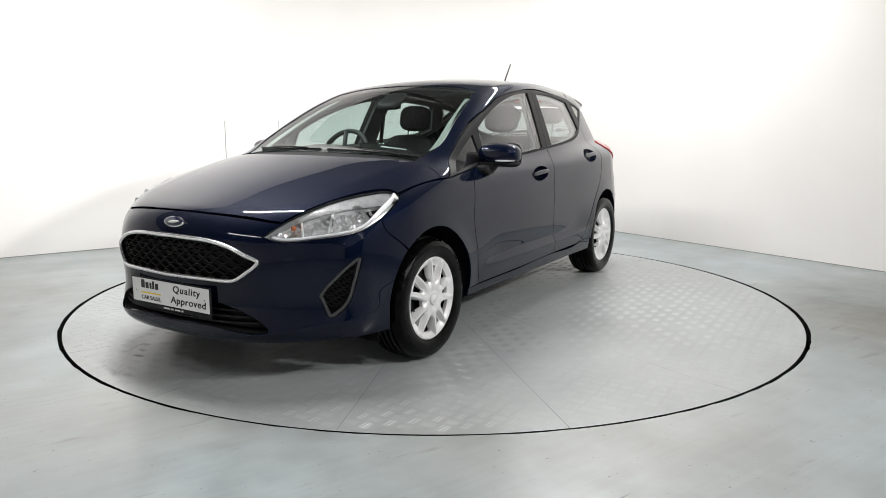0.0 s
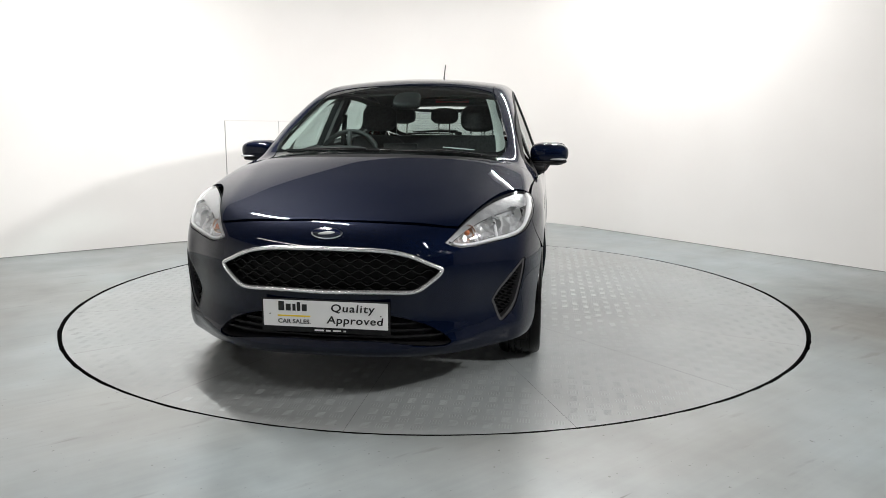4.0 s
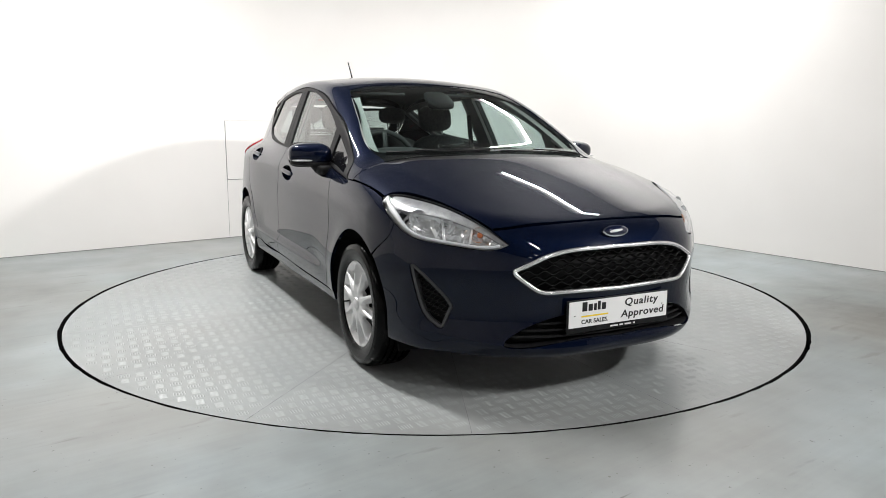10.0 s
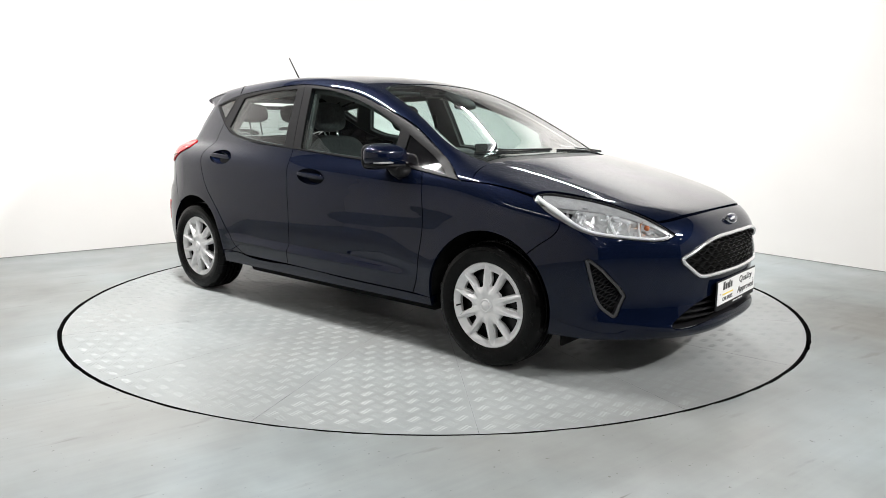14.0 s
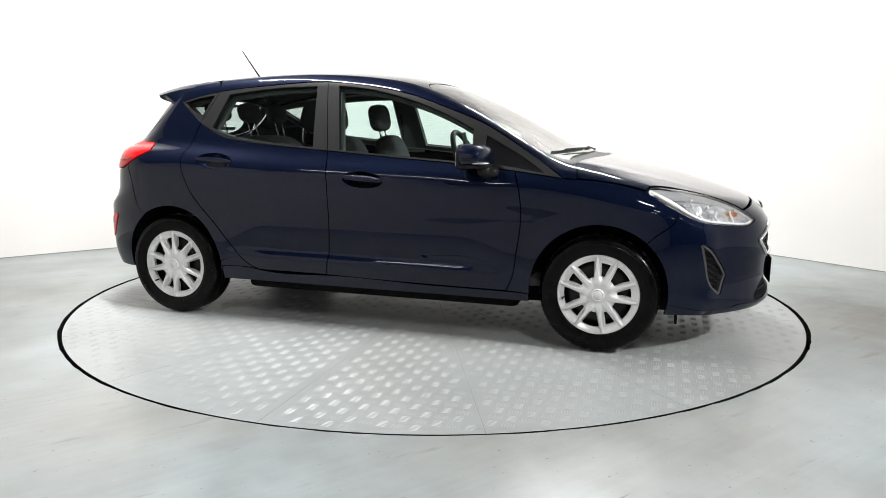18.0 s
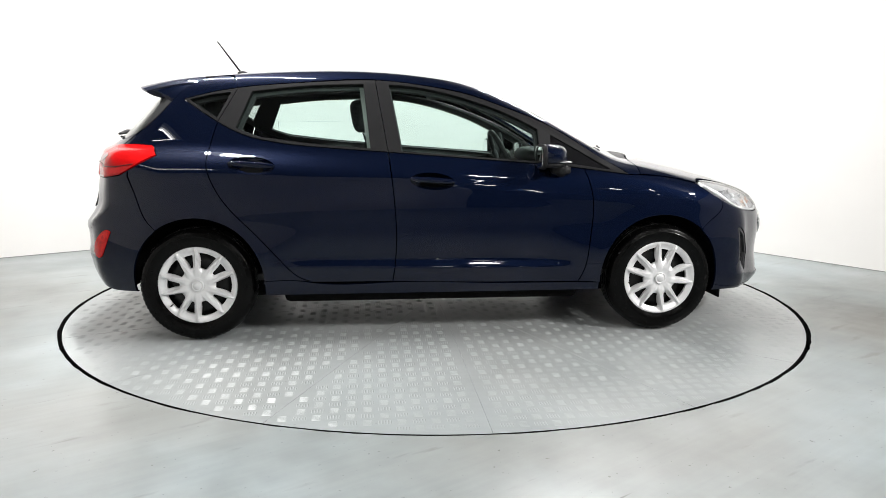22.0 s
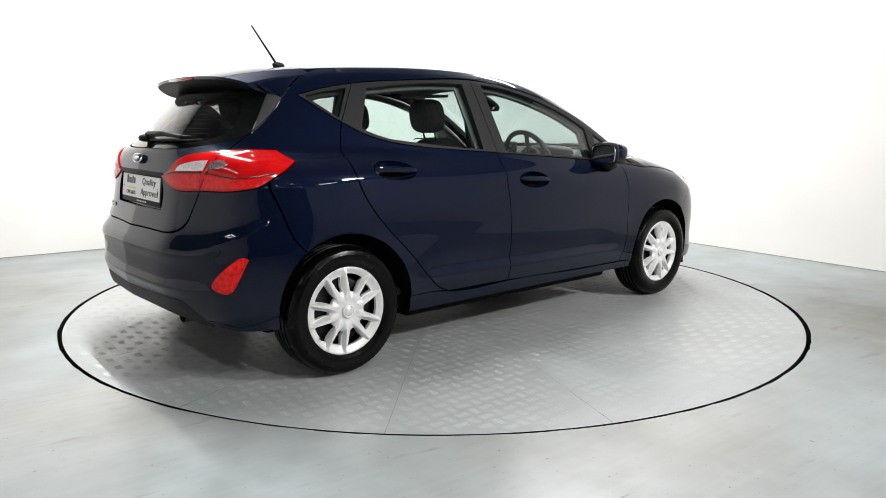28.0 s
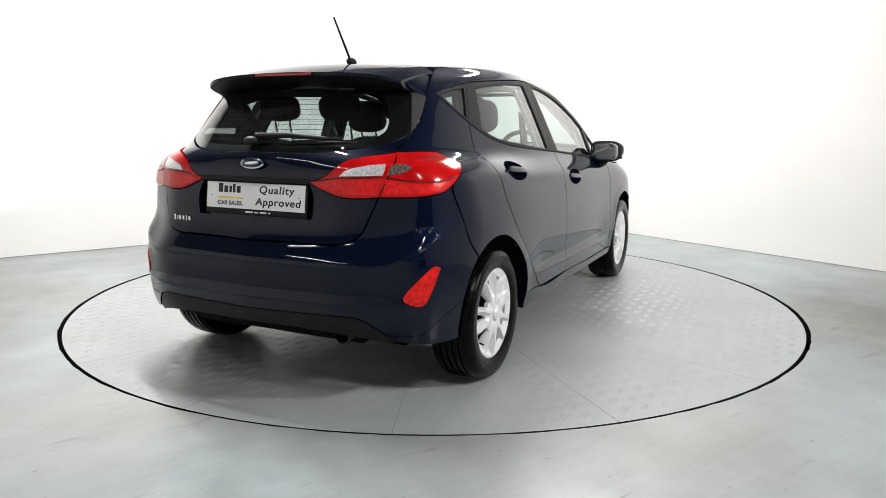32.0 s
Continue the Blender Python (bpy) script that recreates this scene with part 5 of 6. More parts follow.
CLEAR_GATE = poly([(-1.824, 0.405, 0.925), (-1.817, 0.425, 0.945), (-1.805, 0.452, 0.956), (-1.775, 0.510, 0.968), (-1.737, 0.558, 0.972), (-1.750, 0.562, 0.950), (-1.762, 0.560, 0.930)])
CLEAR_BODY = poly([(-1.738, 0.583, 0.967), (-1.715, 0.607, 0.973), (-1.70, 0.63, 0.970), (-1.694, 0.652, 0.957), (-1.715, 0.643, 0.943), (-1.740, 0.612, 0.933), (-1.764, 0.580, 0.930)])
RIB_BODY = poly([(-1.766, 0.577, 0.918), (-1.733, 0.646, 0.905), (-1.68, 0.717, 0.898), (-1.57, 0.768, 0.908), (-1.625, 0.752, 0.873), (-1.682, 0.712, 0.861), (-1.785, 0.577, 0.856)])
RIB_GATE = poly([(-1.832, 0.318, 0.897), (-1.829, 0.382, 0.911), (-1.80, 0.49, 0.916), (-1.772, 0.558, 0.918), (-1.79, 0.558, 0.856), (-1.845, 0.42, 0.856), (-1.843, 0.345, 0.876)])
M_REDDARK = material("dark_red_divider", (0.06, 0.002, 0.003), 0.3)
M_SMOKE = vary(material("smoked_clear_lens", (0.15, 0.11, 0.11), 0.12, 0.4, coat=0.6), (0.08, 0.05, 0.05), (0.26, 0.20, 0.19), 140, 2, bump=0.5, bump_scale=200)
M_CLEARLAMP = vary(material("clear_ribbed_lens", (0.75, 0.75, 0.76), 0.12, 0.4, coat=0.6), (0.60, 0.60, 0.61), (0.90, 0.90, 0.92), 110, 2, bump=0.5, bump_scale=160)
for s, gate_side in ((1, tailgate), (-1, tailgate)):
    lamp = panel("tail_lamp", OUTER, "tail", M_RED, car, (s,), gap=0.002, depth=0.03, raise_=0.006, step=0.02, label="red tail lamp with smoked indicator")
    panel("indicator_lens", CLEAR_BODY, "tail", M_SMOKE, lamp, (s,), gap=0.001, depth=0.004, raise_=0.0075, step=0.02)
    panel("ribbed_lens", RIB_BODY, "tail", M_REDRIB, lamp, (s,), gap=0.002, depth=0.004, raise_=0.0072, step=0.02)
    q = laid("tail", curve([(-1.766, 0.577, 0.925), (-1.733, 0.646, 0.912), (-1.68, 0.717, 0.905), (-1.546, 0.771, 0.921)], 0.02), 0.0065)
    part("lens_divider", tube_bm([tuple(v) for v in q * [1, s, 1]], 0.0028, 6), M_REDDARK, lamp)
    lamp = panel("gate_lamp", INNER, "tail", M_RED, tailgate, (s,), gap=0.002, depth=0.03, raise_=0.006, step=0.02, label="red lamp with clear reversing lens")
    panel("reversing_lens", CLEAR_GATE, "tail", M_CLEARLAMP, lamp, (s,), gap=0.001, depth=0.004, raise_=0.0075, step=0.02, label="clear reversing lens")
    panel("ribbed_lens", RIB_GATE, "tail", M_REDRIB, lamp, (s,), gap=0.002, depth=0.004, raise_=0.0072, step=0.02)
    q = laid("tail", curve([(-1.835, 0.31, 0.905), (-1.829, 0.382, 0.918), (-1.80, 0.49, 0.923), (-1.772, 0.562, 0.925)], 0.02), 0.0065)
    part("lens_divider", tube_bm([tuple(v) for v in q * [1, s, 1]], 0.0028, 6), M_REDDARK, lamp)
REFLECTOR = curve([(-1.683, 0.772, 0.574), (-1.70, 0.765, 0.583), (-1.738, 0.743, 0.565), (-1.782, 0.705, 0.515), (-1.801, 0.676, 0.455), (-1.79, 0.69, 0.443), (-1.75, 0.735, 0.437), (-1.727, 0.751, 0.474), (-1.683, 0.772, 0.574)], 0.008)[:-1]
M_REDREFLEX = vary(material("red_reflector", (0.4, 0.01, 0.01), 0.2, coat=0.25, spec=0.25), (0.40, 0.003, 0.003), (0.74, 0.012, 0.008), 60, bump=0.2, bump_scale=180)
panel("rear_reflector", REFLECTOR, "tail", M_REDREFLEX, car, (1, -1), gap=0.0, depth=0.01, raise_=0.004, step=0.02, label="red corner reflector")
panel("plate_recess", RECESS, "tail", M_PAINT, tailgate, gap=-0.004, depth=0.002, raise_=-0.03, step=0.04)
panel("lamp_strip", mirrored(chain(curve([(-1.85, 0.0, 0.893), (-1.84, 0.285, 0.893)]), curve([(-1.84, 0.285, 0.893), (-1.84, 0.275, 0.912)]), curve([(-1.84, 0.275, 0.912), (-1.85, 0.0, 0.914)]))), "tail", M_SATIN, tailgate, gap=0.0, depth=0.03, raise_=0.004, step=0.03, label="gloss black plate lamp strip")


# ---- roof spoiler ----
def spoiler():
    vs, n = [], 41
    for j in range(n):
        y = -0.515 + 1.03 * j / (n - 1)
        k = abs(y) / 0.515
        xe = -1.628 + 0.035 * k ** 2 + 0.06 * k ** 8
        ze = 1.343 - 0.020 * k ** 2 - 0.022 * k ** 8
        x0 = -1.272 + 0.05 * k ** 2
        z0 = float(from_uv("top", np.array([[x0, min(max(y, -0.47), 0.47)]]))[0, 2]) - 0.03 * max(0, k - 0.91) / 0.09
        row = []
        for f in (0.0, 0.25, 0.5, 0.75, 0.93, 1.0):
            row.append((x0 + (xe - x0) * f, y, z0 + (ze - z0) * f + 0.010 * math.sin(math.pi * f)))
        row += [(xe + 0.004, y, ze - 0.012), (xe + 0.03, y, ze - 0.026), (-1.46 + 0.05 * k ** 4, y, ze - 0.052), (-1.40 + 0.05 * k ** 4, y, ze - 0.055)]
        vs += row
    m = 10
    fs = [(j * m + i, j * m + i + 1, (j + 1) * m + i + 1, (j + 1) * m + i) for j in range(n - 1) for i in range(m - 1)]
    fs += [tuple(range(m)), tuple(range((n - 1) * m, n * m))[::-1]]
    top = [f for f in fs if len(f) == 4 and f[0] % m < 6] + fs[-2:]
    bm = bmesh.new()
    bv = [bm.verts.new(v) for v in vs]
    for f in fs:
        fc = bm.faces.new([bv[i] for i in f])
        fc.material_index = 1 if len(f) == 4 and f[0] % m >= 6 else 0
    bmesh.ops.recalc_face_normals(bm, faces=bm.faces[:])
    ob = part("roof_spoiler", bm, [M_PAINT, M_BLACK], tailgate, "blue roof spoiler with black underside", sharp=40)
    bm = box_bm(-1.623, 0.01, 1.334, 0.012, 0.30, 0.012, 0.003)
    part("brake_light", bm, M_REDDEEP, ob, "red high brake light strip")
    # closing blades between the spoiler's ends and the body
    fin = chain(FIN, curve([(-1.397, 0.560, 1.241), (-1.430, 0.50, 1.262)]))
    q = np.linspace(0, 1, 12)
    lower = np.stack([np.interp(q, np.linspace(0, 1, len(fin)), fin[:, i]) for i in range(3)], 1)
    upper = np.array([vs[(n - 1) * m + i] for i in range(6)])
    upper = np.stack([np.interp(q, np.linspace(0, 1, 6), upper[:, i]) for i in range(3)], 1) - [0, 0.004, 0.004]
    for s in (1, -1):
        p = np.concatenate([lower - [0, 0.004, 0], upper]) * [1, s, 1]
        f = [(i, i + 1, 13 + i, 12 + i) for i in range(11)]
        mesh_part("spoiler_end", p, f if s < 0 else [g[::-1] for g in f], M_PAINT, ob)


spoiler()
# heater lines in the rear window
for k in range(9):
    z = 1.062 + 0.021 * k
    w = 0.43 - 0.004 * k
    q = from_uv("tail", to_uv("tail", np.array([(-1.70, y, z) for y in np.linspace(-w, w, 15)])), level=-0.009)
    part("heater_line", tube_bm([tuple(v) for v in q], 0.0009, 4), M_STEEL, rear_window)


# ---- badges, plates, lettering ----
def text_part(body, size, m, material_, parent, name, depth=0.0006, spacing=1.0, shear=0.0, width=None):
    cu = bpy.data.curves.new("text", "FONT")
    cu.body, cu.size, cu.extrude, cu.align_x, cu.align_y, cu.space_character, cu.shear = body, size, depth, "CENTER", "CENTER", spacing, shear
    cu.offset = size * 0.017
    tmp = new("text", cu)
    me = bpy.data.meshes.new_from_object(tmp.evaluated_get(bpy.context.evaluated_depsgraph_get()))
    bpy.data.objects.remove(tmp)
    me.materials.clear()
    me.materials.append(material_)
    if width:
        xs = [v.co.x for v in me.vertices]
        f = width / max(1e-6, max(xs) - min(xs))
        for v in me.vertices:
            v.co.x *= f
    ob = new(name, me)
    ob.parent = parent
    ob.matrix_basis = m
    return ob


def board(m, parent):
    """The dealer's show plate: x to the right, y up, z towards the viewer."""
    plate = part("show_plate", box_bm(0, 0, 0, 0.512, 0.108, 0.003, 0.001), M_PLATE, parent, "white show plate with black lettering", smooth=False)
    plate.matrix_basis = m
    part("plate_holder", box_bm(0, -0.009, -0.005, 0.530, 0.138, 0.006, 0.003), M_BLACK, plate, "black plate holder")
    text_part("Quality", 0.043, pose(0.112, 0.027, 0.002), M_INK, plate, "lettering", spacing=1.15, shear=0.1, width=0.178)
    text_part("Approved", 0.043, pose(0.122, -0.022, 0.002), M_INK, plate, "lettering", spacing=1.1, shear=0.1, width=0.232)
    text_part("CAR SALES.", 0.024, pose(-0.127, -0.033, 0.002), M_INK, plate, "lettering", width=0.135)
    # the dealer's mark as plain strokes
    for k, (bx, bw, bh) in enumerate(((-0.186, 0.026, 0.038), (-0.157, 0.022, 0.028), (-0.133, 0.014, 0.028), (-0.114, 0.015, 0.036), (-0.090, 0.022, 0.028))):
        part("mark_stroke", box_bm(bx + 0.006, 0.024 + (bh - 0.026) / 2, 0.002, bw * 0.92, bh, 0.001, 0.0), M_INK, plate, smooth=False)
    part("mark_underline", box_bm(-0.128, -0.010, 0.002, 0.136, 0.006, 0.001), M_YELLOW, plate, "yellow underline", smooth=False)
    for k, (bx, bw) in enumerate(((-0.055, 0.045), (-0.018, 0.022), (0.018, 0.04), (0.050, 0.012))):
        part("small_print", box_bm(bx + 0.03, -0.066, 0.0, bw * 0.85, 0.0065, 0.0012), M_WHITEINK, plate, smooth=False)
    for bx in (-0.228, 0.228):
        bm = bmesh.new()
        bmesh.ops.create_cone(bm, cap_ends=True, segments=10, radius1=0.0028, radius2=0.002, depth=0.002, matrix=pose(bx, 0.002 if bx > 0 else -0.004, 0.0025))
        part("screw", bm, M_INK, plate)
    return plate


board(Matrix(((0, 0, 1, 2.104), (1, 0, 0, 0.0), (0, 1, 0, 0.379), (0, 0, 0, 1))), car)
board(Matrix(((0, 0, -1, -1.846), (-1, 0, 0, 0.0), (0, 1, 0, 0.832), (0, 0, 0, 1))) @ pose(0, 0, 0, -7, 0, 0), car)


M_BADGE = material("dark_blue_enamel", (0.004, 0.008, 0.035), 0.2, coat=0.4)


def oval_badge(m, parent, w, h):
    bm = bmesh.new()
    bmesh.ops.create_cone(bm, cap_ends=True, segments=48, radius1=1, radius2=0.96, depth=0.006)
    bm.transform(m @ Matrix.Diagonal((w / 2, h / 2, 1, 1)))
    b = part("badge", bm, M_CHROME, parent, "oval chrome badge with a blue field", sharp=30)
    bm = bmesh.new()
    bmesh.ops.create_cone(bm, cap_ends=True, segments=48, radius1=1, radius2=1, depth=0.0072)
    bm.transform(m @ Matrix.Diagonal((w / 2 - 0.006, h / 2 - 0.005, 1, 1)))
    part("badge_field", bm, M_BADGE, b)
    bm = bmesh.new()
    bmesh.ops.create_cone(bm, cap_ends=True, segments=24, radius1=1, radius2=0.9, depth=0.0016)
    bm.transform(m @ pose(0, 0, 0.004, 0, 0, 6) @ Matrix.Diagonal((0.036, 0.0062, 1, 1)))
    part("badge_stroke", bm, M_WHITEINK, b, "pale stroke on the badge", sharp=30)


oval_badge(Matrix(((0, -0.40, 0.92, 2.058), (1, 0, 0, 0.0), (0, 0.92, 0.40, 0.700), (0, 0, 0, 1))), car, 0.128, 0.05)
oval_badge(Matrix(((0, 0.28, -0.96, -1.853), (-1, 0, 0, 0.0), (0, 0.96, 0.28, 0.968), (0, 0, 0, 1))), tailgate, 0.118, 0.047)
# model script on the tailgate, as plain chrome strokes
for k, (dy, bw, bh) in enumerate(((0.44, 0.016, 0.026), (0.418, 0.007, 0.022), (0.40, 0.018, 0.018), (0.376, 0.016, 0.018), (0.356, 0.010, 0.024), (0.336, 0.020, 0.018))):
    q = laid("tail", np.array([(-1.84, dy, 0.722)]), 0.002)[0]
    part("script_stroke", box_bm(0, 0, 0, 0.004, bw * 0.8, bh, 0.001, 1, pose(*q, 0, 0, -14)), M_CHROME, tailgate, smooth=False)


# ---- mirrors, handles, wipers, aerial ----
def ellipsoid_bm(m, segs=24):
    bm = bmesh.new()
    bmesh.ops.create_uvsphere(bm, u_segments=segs, v_segments=segs // 2, radius=1.0, matrix=m)
    return bm


def super_bm(cx, cy, cz, sx, sy, sz, e=3.0, nu=36, nv=20, bend=None):
    """A rounded block (superellipsoid)."""
    bm = bmesh.new()

    def sp(v, p):
        return math.copysign(abs(v) ** p, v)
    rows = []
    for i in range(nv + 1):
        a = -math.pi / 2 + math.pi * i / nv
        ring = []
        for j in range(nu):
            b = 2 * math.pi * j / nu
            p = Vector((sx * sp(math.cos(a), 2 / e) * sp(math.cos(b), 2 / e), sy * sp(math.cos(a), 2 / e) * sp(math.sin(b), 2 / e), sz * sp(math.sin(a), 2 / e)))
            if bend:
                p = bend(p)
            ring.append(bm.verts.new(p + Vector((cx, cy, cz))))
        rows.append(ring)
    for a, b in zip(rows, rows[1:]):
        for j in range(nu):
            bm.faces.new((a[j], a[(j + 1) % nu], b[(j + 1) % nu], b[j]))
    bmesh.ops.remove_doubles(bm, verts=bm.verts[:], dist=1e-5)
    bmesh.ops.recalc_face_normals(bm, faces=bm.faces[:])
    return bm


for s, door in ((1, front_doors[0]), (-1, front_doors[1])):
    def taper(p, s=s):
        k = (p.y * s + 0.11) / 0.22
        front = 0.5 + 0.5 * max(-1, min(1, p.x / 0.08))
        return Vector((p.x * (1.0 - 0.22 * k) - 0.035 * k, p.y, p.z * (1.0 - 0.18 * k * k) * (1 - 0.22 * front) + 0.004 * k))
    mir = part("wing_mirror", super_bm(0.632, s * 0.868, 0.968, 0.082, 0.108, 0.072, 3.0, bend=taper), M_PAINT, door, "blue wing mirror with black base")
    part("mirror_base", super_bm(0.670, s * 0.808, 0.892, 0.055, 0.045, 0.026, 3.0, 24, 14), M_BLACK, mir)
    part("mirror_arm", tube_bm([(0.675, s * 0.80, 0.875), (0.66, s * 0.83, 0.90), (0.645, s * 0.85, 0.925)], [0.03, 0.034, 0.03], 12), M_BLACK, mir)
    part("mirror_skirt", super_bm(0.630, s * 0.868, 0.922, 0.078, 0.100, 0.020, 3.0, 28, 12, bend=taper), M_BLACK, mir)
    part("mirror_rim", super_bm(0.552, s * 0.868, 0.966, 0.014, 0.098, 0.066, 4.0, 28, 14), M_BLACK, mir)
    part("mirror_glass", super_bm(0.537, s * 0.868, 0.966, 0.003, 0.086, 0.055, 4.0, 28, 14), M_MIRROR, mir, "mirror glass")
    part("indicator_strip", super_bm(0.648, s * 0.915, 0.940, 0.052, 0.052, 0.006, 2.4, 24, 10), M_FROST, mir, "clear indicator strip")

def cup(rim, s, parent):
    """A shallow dish behind an oval opening."""
    c = rim.mean(0)
    rows, k = [], len(rim)
    for f, d in ((1.03, 0.003), (0.97, 0.014), (0.88, 0.030), (0.6, 0.042), (0.3, 0.046)):
        q = c + (rim - c) * f
        q = from_uv("side", to_uv("side", q))
        rows.append(q - grad(q) * d + np.array([[0, 0.001, 0]]) * (door_relief(q)[:, None] * 900))
    vs = np.concatenate(rows + [rows[-1].mean(0)[None]]) * [1, s, 1]
    fs = [(r * k + i, r * k + (i + 1) % k, (r + 1) * k + (i + 1) % k, (r + 1) * k + i) for r in range(4) for i in range(k)] + [(4 * k + i, 4 * k + (i + 1) % k, 5 * k) for i in range(k)]
    return mesh_part("handle_cup", vs, fs if s > 0 else [f[::-1] for f in fs], M_PAINT, parent, "recessed handle cup")


for s, doors in ((1, (front_doors[0], rear_doors[0])), (-1, (front_doors[1], rear_doors[1]))):
    for door, (hx, hz) in zip(doors, HANDLES):
        at = from_uv("side", np.array([[hx, hz]]))
        base = float(at[0, 1] + door_relief(at)[0])
        cup(handle_rim(hx, hz), s, door)
        bar = part("door_handle", super_bm(0, 0, 0, 0.119, 0.010, 0.0145, 3.0, 40, 14), M_PAINT, door, "blue pull handle")
        bar.matrix_basis = pose(hx + 0.002, s * (base + 0.001), hz + 0.006, 7 * s, 4, 0)


def wiper(pts, blade, parent, off=0.010):
    arm = laid("top", np.array([(x, y, 1) for x, y in pts]), off + 0.004)
    w = part("wiper", tube_bm([tuple(p) for p in arm], [0.009] + [0.005] * (len(arm) - 1), 8, flat=0.7), M_BLACK, parent, "black wiper arm")
    b = laid("top", np.array([(x, y, 1) for x, y in blade]), off - 0.008)
    part("wiper_blade", tube_bm([tuple(p) for p in b], 0.0055, 6), M_BLACK, w)


wiper([(1.10, -0.08), (1.045, -0.25), (1.0, -0.43)], [(1.055, -0.02), (1.035, -0.25), (0.985, -0.46), (0.955, -0.57)], car)
wiper([(1.075, 0.52), (1.06, 0.40), (1.055, 0.25)], [(1.01, 0.60), (1.045, 0.40), (1.06, 0.20), (1.065, 0.04)], car)
wb = laid("tail", np.array([(-1.78, 0.03, 1.055), (-1.77, -0.12, 1.062), (-1.75, -0.28, 1.05), (-1.72, -0.36, 1.05)]), 0.026)
rear_wiper = part("rear_wiper", tube_bm([tuple(p) for p in wb], [0.019, 0.016, 0.010, 0.006], 10, flat=0.8), M_BLACK, tailgate, "black rear wiper")
part("wiper_boss", super_bm(-1.79, 0.045, 1.058, 0.035, 0.035, 0.018, 2.5, 20, 10), M_BLACK, rear_wiper)
wb = laid("tail", np.array([(-1.77, 0.0, 1.045), (-1.77, -0.15, 1.047), (-1.72, -0.33, 1.047), (-1.69, -0.40, 1.05)]), 0.008)
part("wiper_blade", tube_bm([tuple(p) for p in wb], 0.006, 6), M_BLACK, rear_wiper)
zb = float(from_uv("top", np.array([[-1.115, 0.0]]))[0, 2])
aerial = part("aerial", tube_bm([(-1.122, 0.0, zb + 0.02), (-1.252, 0.0, 1.618)], [0.0062, 0.0042], 8), M_BLACK, car, "short black roof aerial")
part("aerial_base", super_bm(-1.108, 0, zb + 0.010, 0.034, 0.020, 0.017, 2.2, 20, 10, bend=lambda p: Vector((p.x - 0.3 * max(0, p.z), p.y, p.z))), M_BLACK, aerial)

# ---- cabin ----
M_LINING = material("dark_grey_pillar_trim", (0.10, 0.10, 0.10), 0.85)
panel("pillar_lining", chain(DLO_LOW, DLO_TOP[::-1]), "side", M_LINING, car, (1, -1), holes=(RD_GLASS, FD_GLASS, SAIL_GLASS, Q_GLASS), gap=-0.010, depth=0.02, raise_=-0.042, step=0.03, label="dark grey pillar trim")


def cushion(name, c, size, m, parent, e=3.2, mat=None, label=""):
    bm = super_bm(0, 0, 0, size[0] / 2, size[1] / 2, size[2] / 2, e, 32, 16)
    bm.transform(pose(*c) @ m)
    return part(name, bm, mat or M_CLOTH, parent, label)


for sy in (0.36, -0.36):
    seat = tagged(new("front_seat"), "black cloth front seat")
    seat.parent = car
    cushion("seat_cushion", (0.02, sy, 0.50), (0.50, 0.50, 0.16), pose(0, 0, 0, 0, -8, 0), seat)
    cushion("backrest", (-0.26, sy, 0.775), (0.13, 0.46, 0.58), pose(0, 0, 0, 0, -16, 0), seat, 3.6)
    cushion("headrest", (-0.40, sy, 1.175), (0.10, 0.25, 0.185), pose(0, 0, 0, 0, -10, 0), seat, 3.2)
    for dy in (-0.05, 0.05):
        part("headrest_post", tube_bm([(-0.365, sy + dy, 1.03), (-0.395, sy + dy, 1.12)], 0.006, 8), M_CHROME, seat)
bench = tagged(new("rear_seat"), "black cloth rear bench")
bench.parent = car
cushion("bench_cushion", (-0.82, 0, 0.52), (0.5, 1.22, 0.16), pose(0, 0, 0, 0, -8, 0), bench, 4)
cushion("bench_backrest", (-1.09, 0, 0.80), (0.13, 1.20, 0.52), pose(0, 0, 0, 0, -20, 0), bench, 4)
for sy in (0.36, 0.0, -0.36):
    cushion("headrest", (-1.215, sy, 1.205), (0.08, 0.23, 0.13), pose(0, 0, 0, 0, -14, 0), bench, 3.0)
    for dy in (-0.045, 0.045):
        part("headrest_post", tube_bm([(-1.165, sy + dy, 0.98), (-1.205, sy + dy, 1.16)], 0.005, 8), M_CHROME, bench)
part("parcel_shelf", box_bm(-1.42, 0, 0.985, 0.42, 1.02, 0.02, 0.006), M_DASH, car)
part("cabin_floor", box_bm(-0.3, 0, 0.32, 2.5, 1.5, 0.04, 0.01), M_DASH, car)
dash = part("dashboard", super_bm(0.86, 0, 0.84, 0.30, 0.70, 0.13, 4.0, 40, 18), M_DASH, car, "black soft dashboard")
part("instrument_hood", super_bm(0.62, -0.36, 0.955, 0.10, 0.19, 0.05, 2.6, 28, 14), M_DASH, dash)
part("centre_screen", box_bm(0.60, 0.0, 0.965, 0.02, 0.20, 0.11, 0.006, m=None), M_GLOSSBLACK, dash, "black centre screen")
part("centre_console", box_bm(0.25, 0, 0.50, 0.8, 0.22, 0.34, 0.04), M_DASH, car)
bm = bmesh.new()
ring = []
for i in range(40):
    a = 2 * math.pi * i / 40
    ring.append((0, 0.182 * math.cos(a), 0.182 * math.sin(a)))
bm = tube_bm(ring + [ring[0], ring[1]], 0.016, 8, caps=False)
bm.transform(pose(0.44, -0.36, 0.92, 0, -24, 0))
steering = part("steering_wheel", bm, M_DASH, car, "black steering wheel")
part("steering_hub", super_bm(0.455, -0.36, 0.915, 0.03, 0.085, 0.075, 2.6, 24, 12), M_DASH, steering)
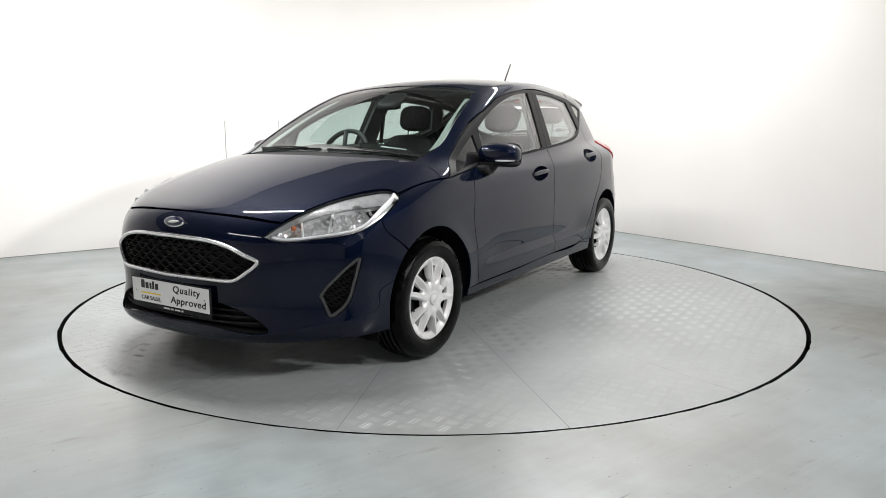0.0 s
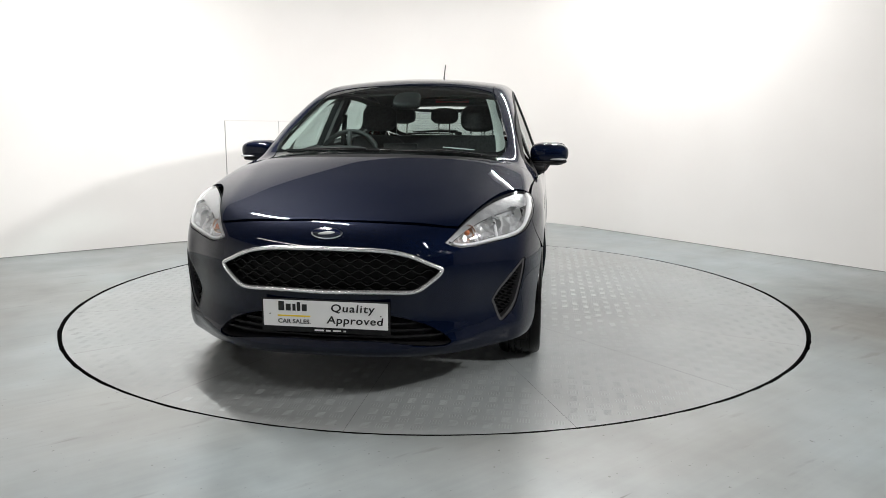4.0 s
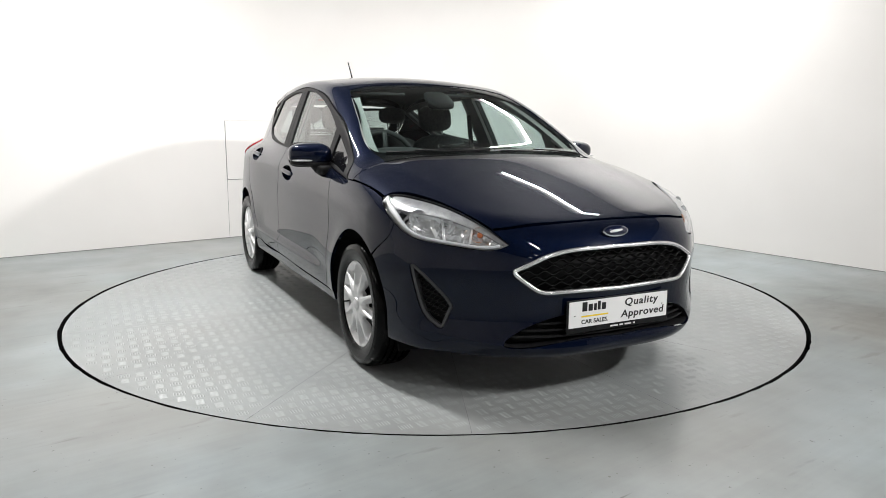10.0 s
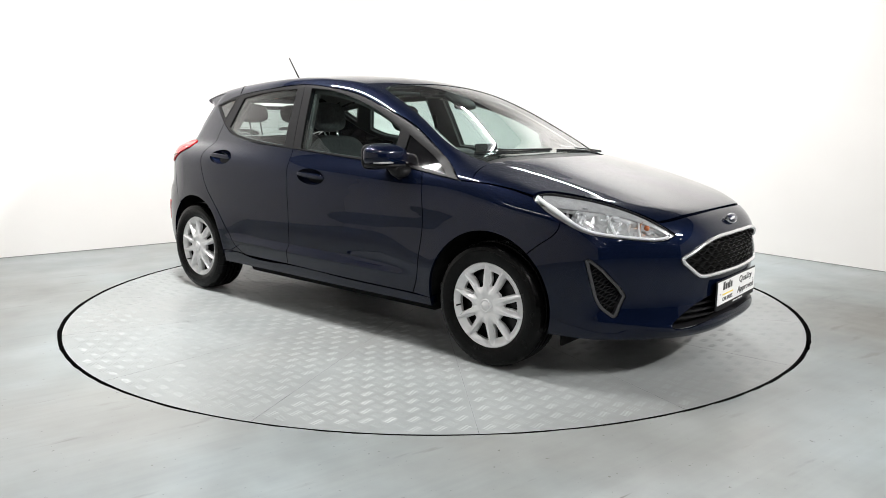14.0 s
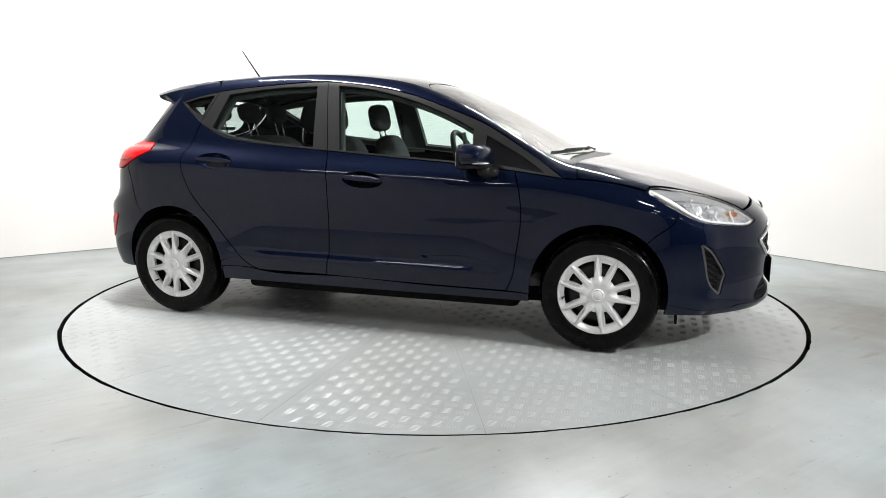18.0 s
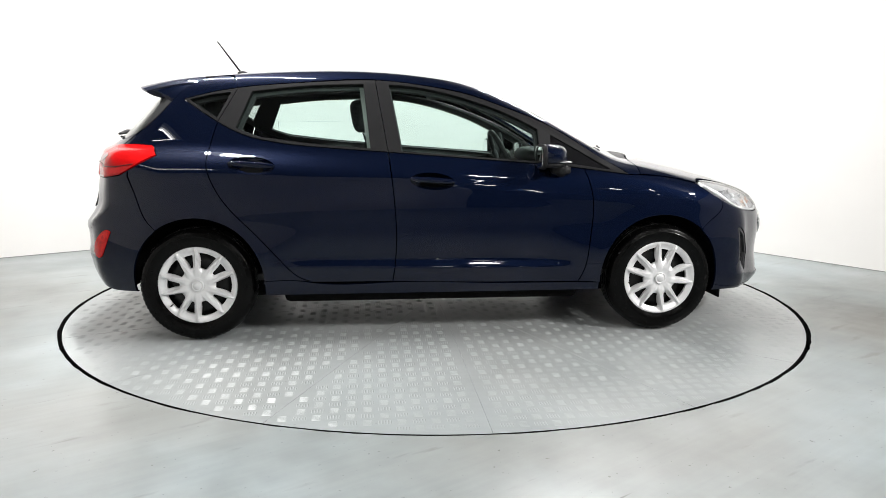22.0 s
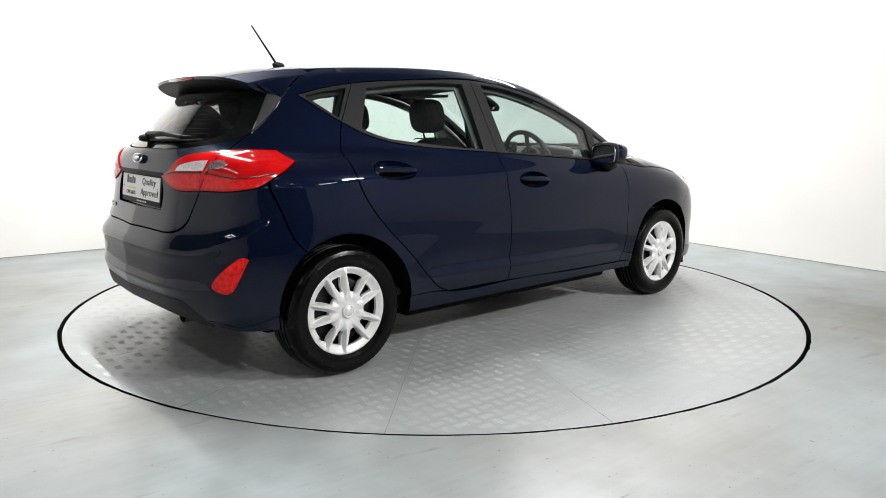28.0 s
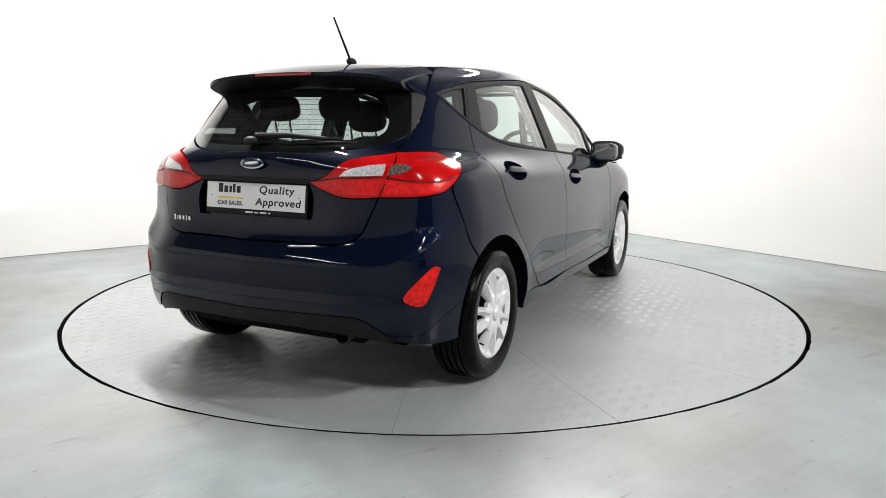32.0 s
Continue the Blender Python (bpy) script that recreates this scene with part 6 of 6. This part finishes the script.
for a in (90, 210, 330):
    part("steering_spoke", tube_bm([(0.45, -0.36, 0.915), (0.44 + 0.07 * math.sin(radians(a)) * -0.4, -0.36 + 0.175 * math.cos(radians(a)), 0.92 + 0.165 * math.sin(radians(a)))], 0.014, 8), M_DASH, steering)
part("steering_column", tube_bm([(0.46, -0.36, 0.91), (0.75, -0.36, 0.80)], 0.045, 12), M_DASH, steering)
mirror_in = part("rear_view_mirror", super_bm(0.43, 0, 1.245, 0.018, 0.085, 0.026, 3.5, 28, 12), M_BLACK, car, "black rear-view mirror")
part("mirror_face", super_bm(0.412, 0, 1.245, 0.003, 0.078, 0.021, 3.5, 24, 10), M_MIRROR, mirror_in)
part("sensor_housing", super_bm(0.40, 0, float(from_uv("top", np.array([[0.40, 0.0]]))[0, 2]) - 0.034, 0.085, 0.085, 0.024, 3.0, 24, 12, bend=lambda p: Vector((p.x, p.y, p.z - 0.5 * p.x))), M_BLACK, mirror_in)
u, v = np.meshgrid(np.linspace(-1.38, 0.22, 40), np.linspace(-0.54, 0.54, 24), indexing="ij")
grid_mesh("headliner", from_uv("top", np.stack([u.ravel(), v.ravel()], 1), level=-0.025), 40, 24, M_LINING, car)
for s in (1, -1):
    # inner sides of the pillars
    u, v = np.meshgrid(np.linspace(-0.36, -0.20, 4), np.linspace(0.93, 1.36, 12), indexing="ij")
    grid_mesh("pillar_trim", from_uv("side", np.stack([u.ravel() - 0.12 * (v.ravel() - 1.0), v.ravel()], 1), level=-0.04) * [1, s, 1], 4, 12, M_TRIMGREY, car)
    part("sun_visor", box_bm(0.12, s * 0.30, 1.315, 0.14, 0.34, 0.016, 0.006, m=None), M_LINING, car)
    part("seat_belt", tube_bm([(-0.33, s * 0.60, 1.20), (-0.30, s * 0.62, 0.9), (-0.25, s * 0.62, 0.5)], 0.018, 6, flat=0.2), M_BLACK, car)
    # inner faces of the windscreen pillars; their pale tone stands in for a reflection
    w_in = np.linspace(0.004, 0.055, 4)
    band = np.array([(x, y - w) for x, y, _ in SCREEN_SIDE[6:-2:3] for w in w_in])
    grid_mesh("pillar_trim", from_uv("top", band, level=-0.030) * [1, s, 1], len(band) // 4, 4, M_TRIMGREY, car, "pillar trim, pale as a reflected strip of light")
# stickers: on the windscreen's foot and on the rear window
q = laid("top", np.array([(0.93, 0.36, 1.0)]), 0.0)[0]
p2 = from_uv("top", np.array([[0.925, 0.30], [0.925, 0.47], [0.936, 0.47], [0.936, 0.30]]), level=-0.012)
mesh_part("windscreen_sticker", p2, [(0, 1, 2, 3)], material("sticker_pale", (0.45, 0.46, 0.47), 0.5), windscreen, "pale dealer sticker", smooth=False)
p2 = from_uv("tail", to_uv("tail", np.array([(-1.64, 0.47, 1.107), (-1.69, 0.235, 1.108), (-1.715, 0.215, 1.083), (-1.648, 0.47, 1.082)])), level=-0.008)
mesh_part("rear_sticker", p2, [(0, 1, 2, 3)], M_PLATE, rear_window, "white dealer sticker", smooth=False)


# ---- what moves: the turntable and the car on it turn together ----
def motions():
    turn = [(t, pose(0, 0, 0, 0, 0, TURN_START + TURN_RATE * t)) for t in range(33)]
    walk(table, turn)
    walk(car, [(t, m @ pose(*CAR_OFF, 0)) for t, m in turn])


motions()
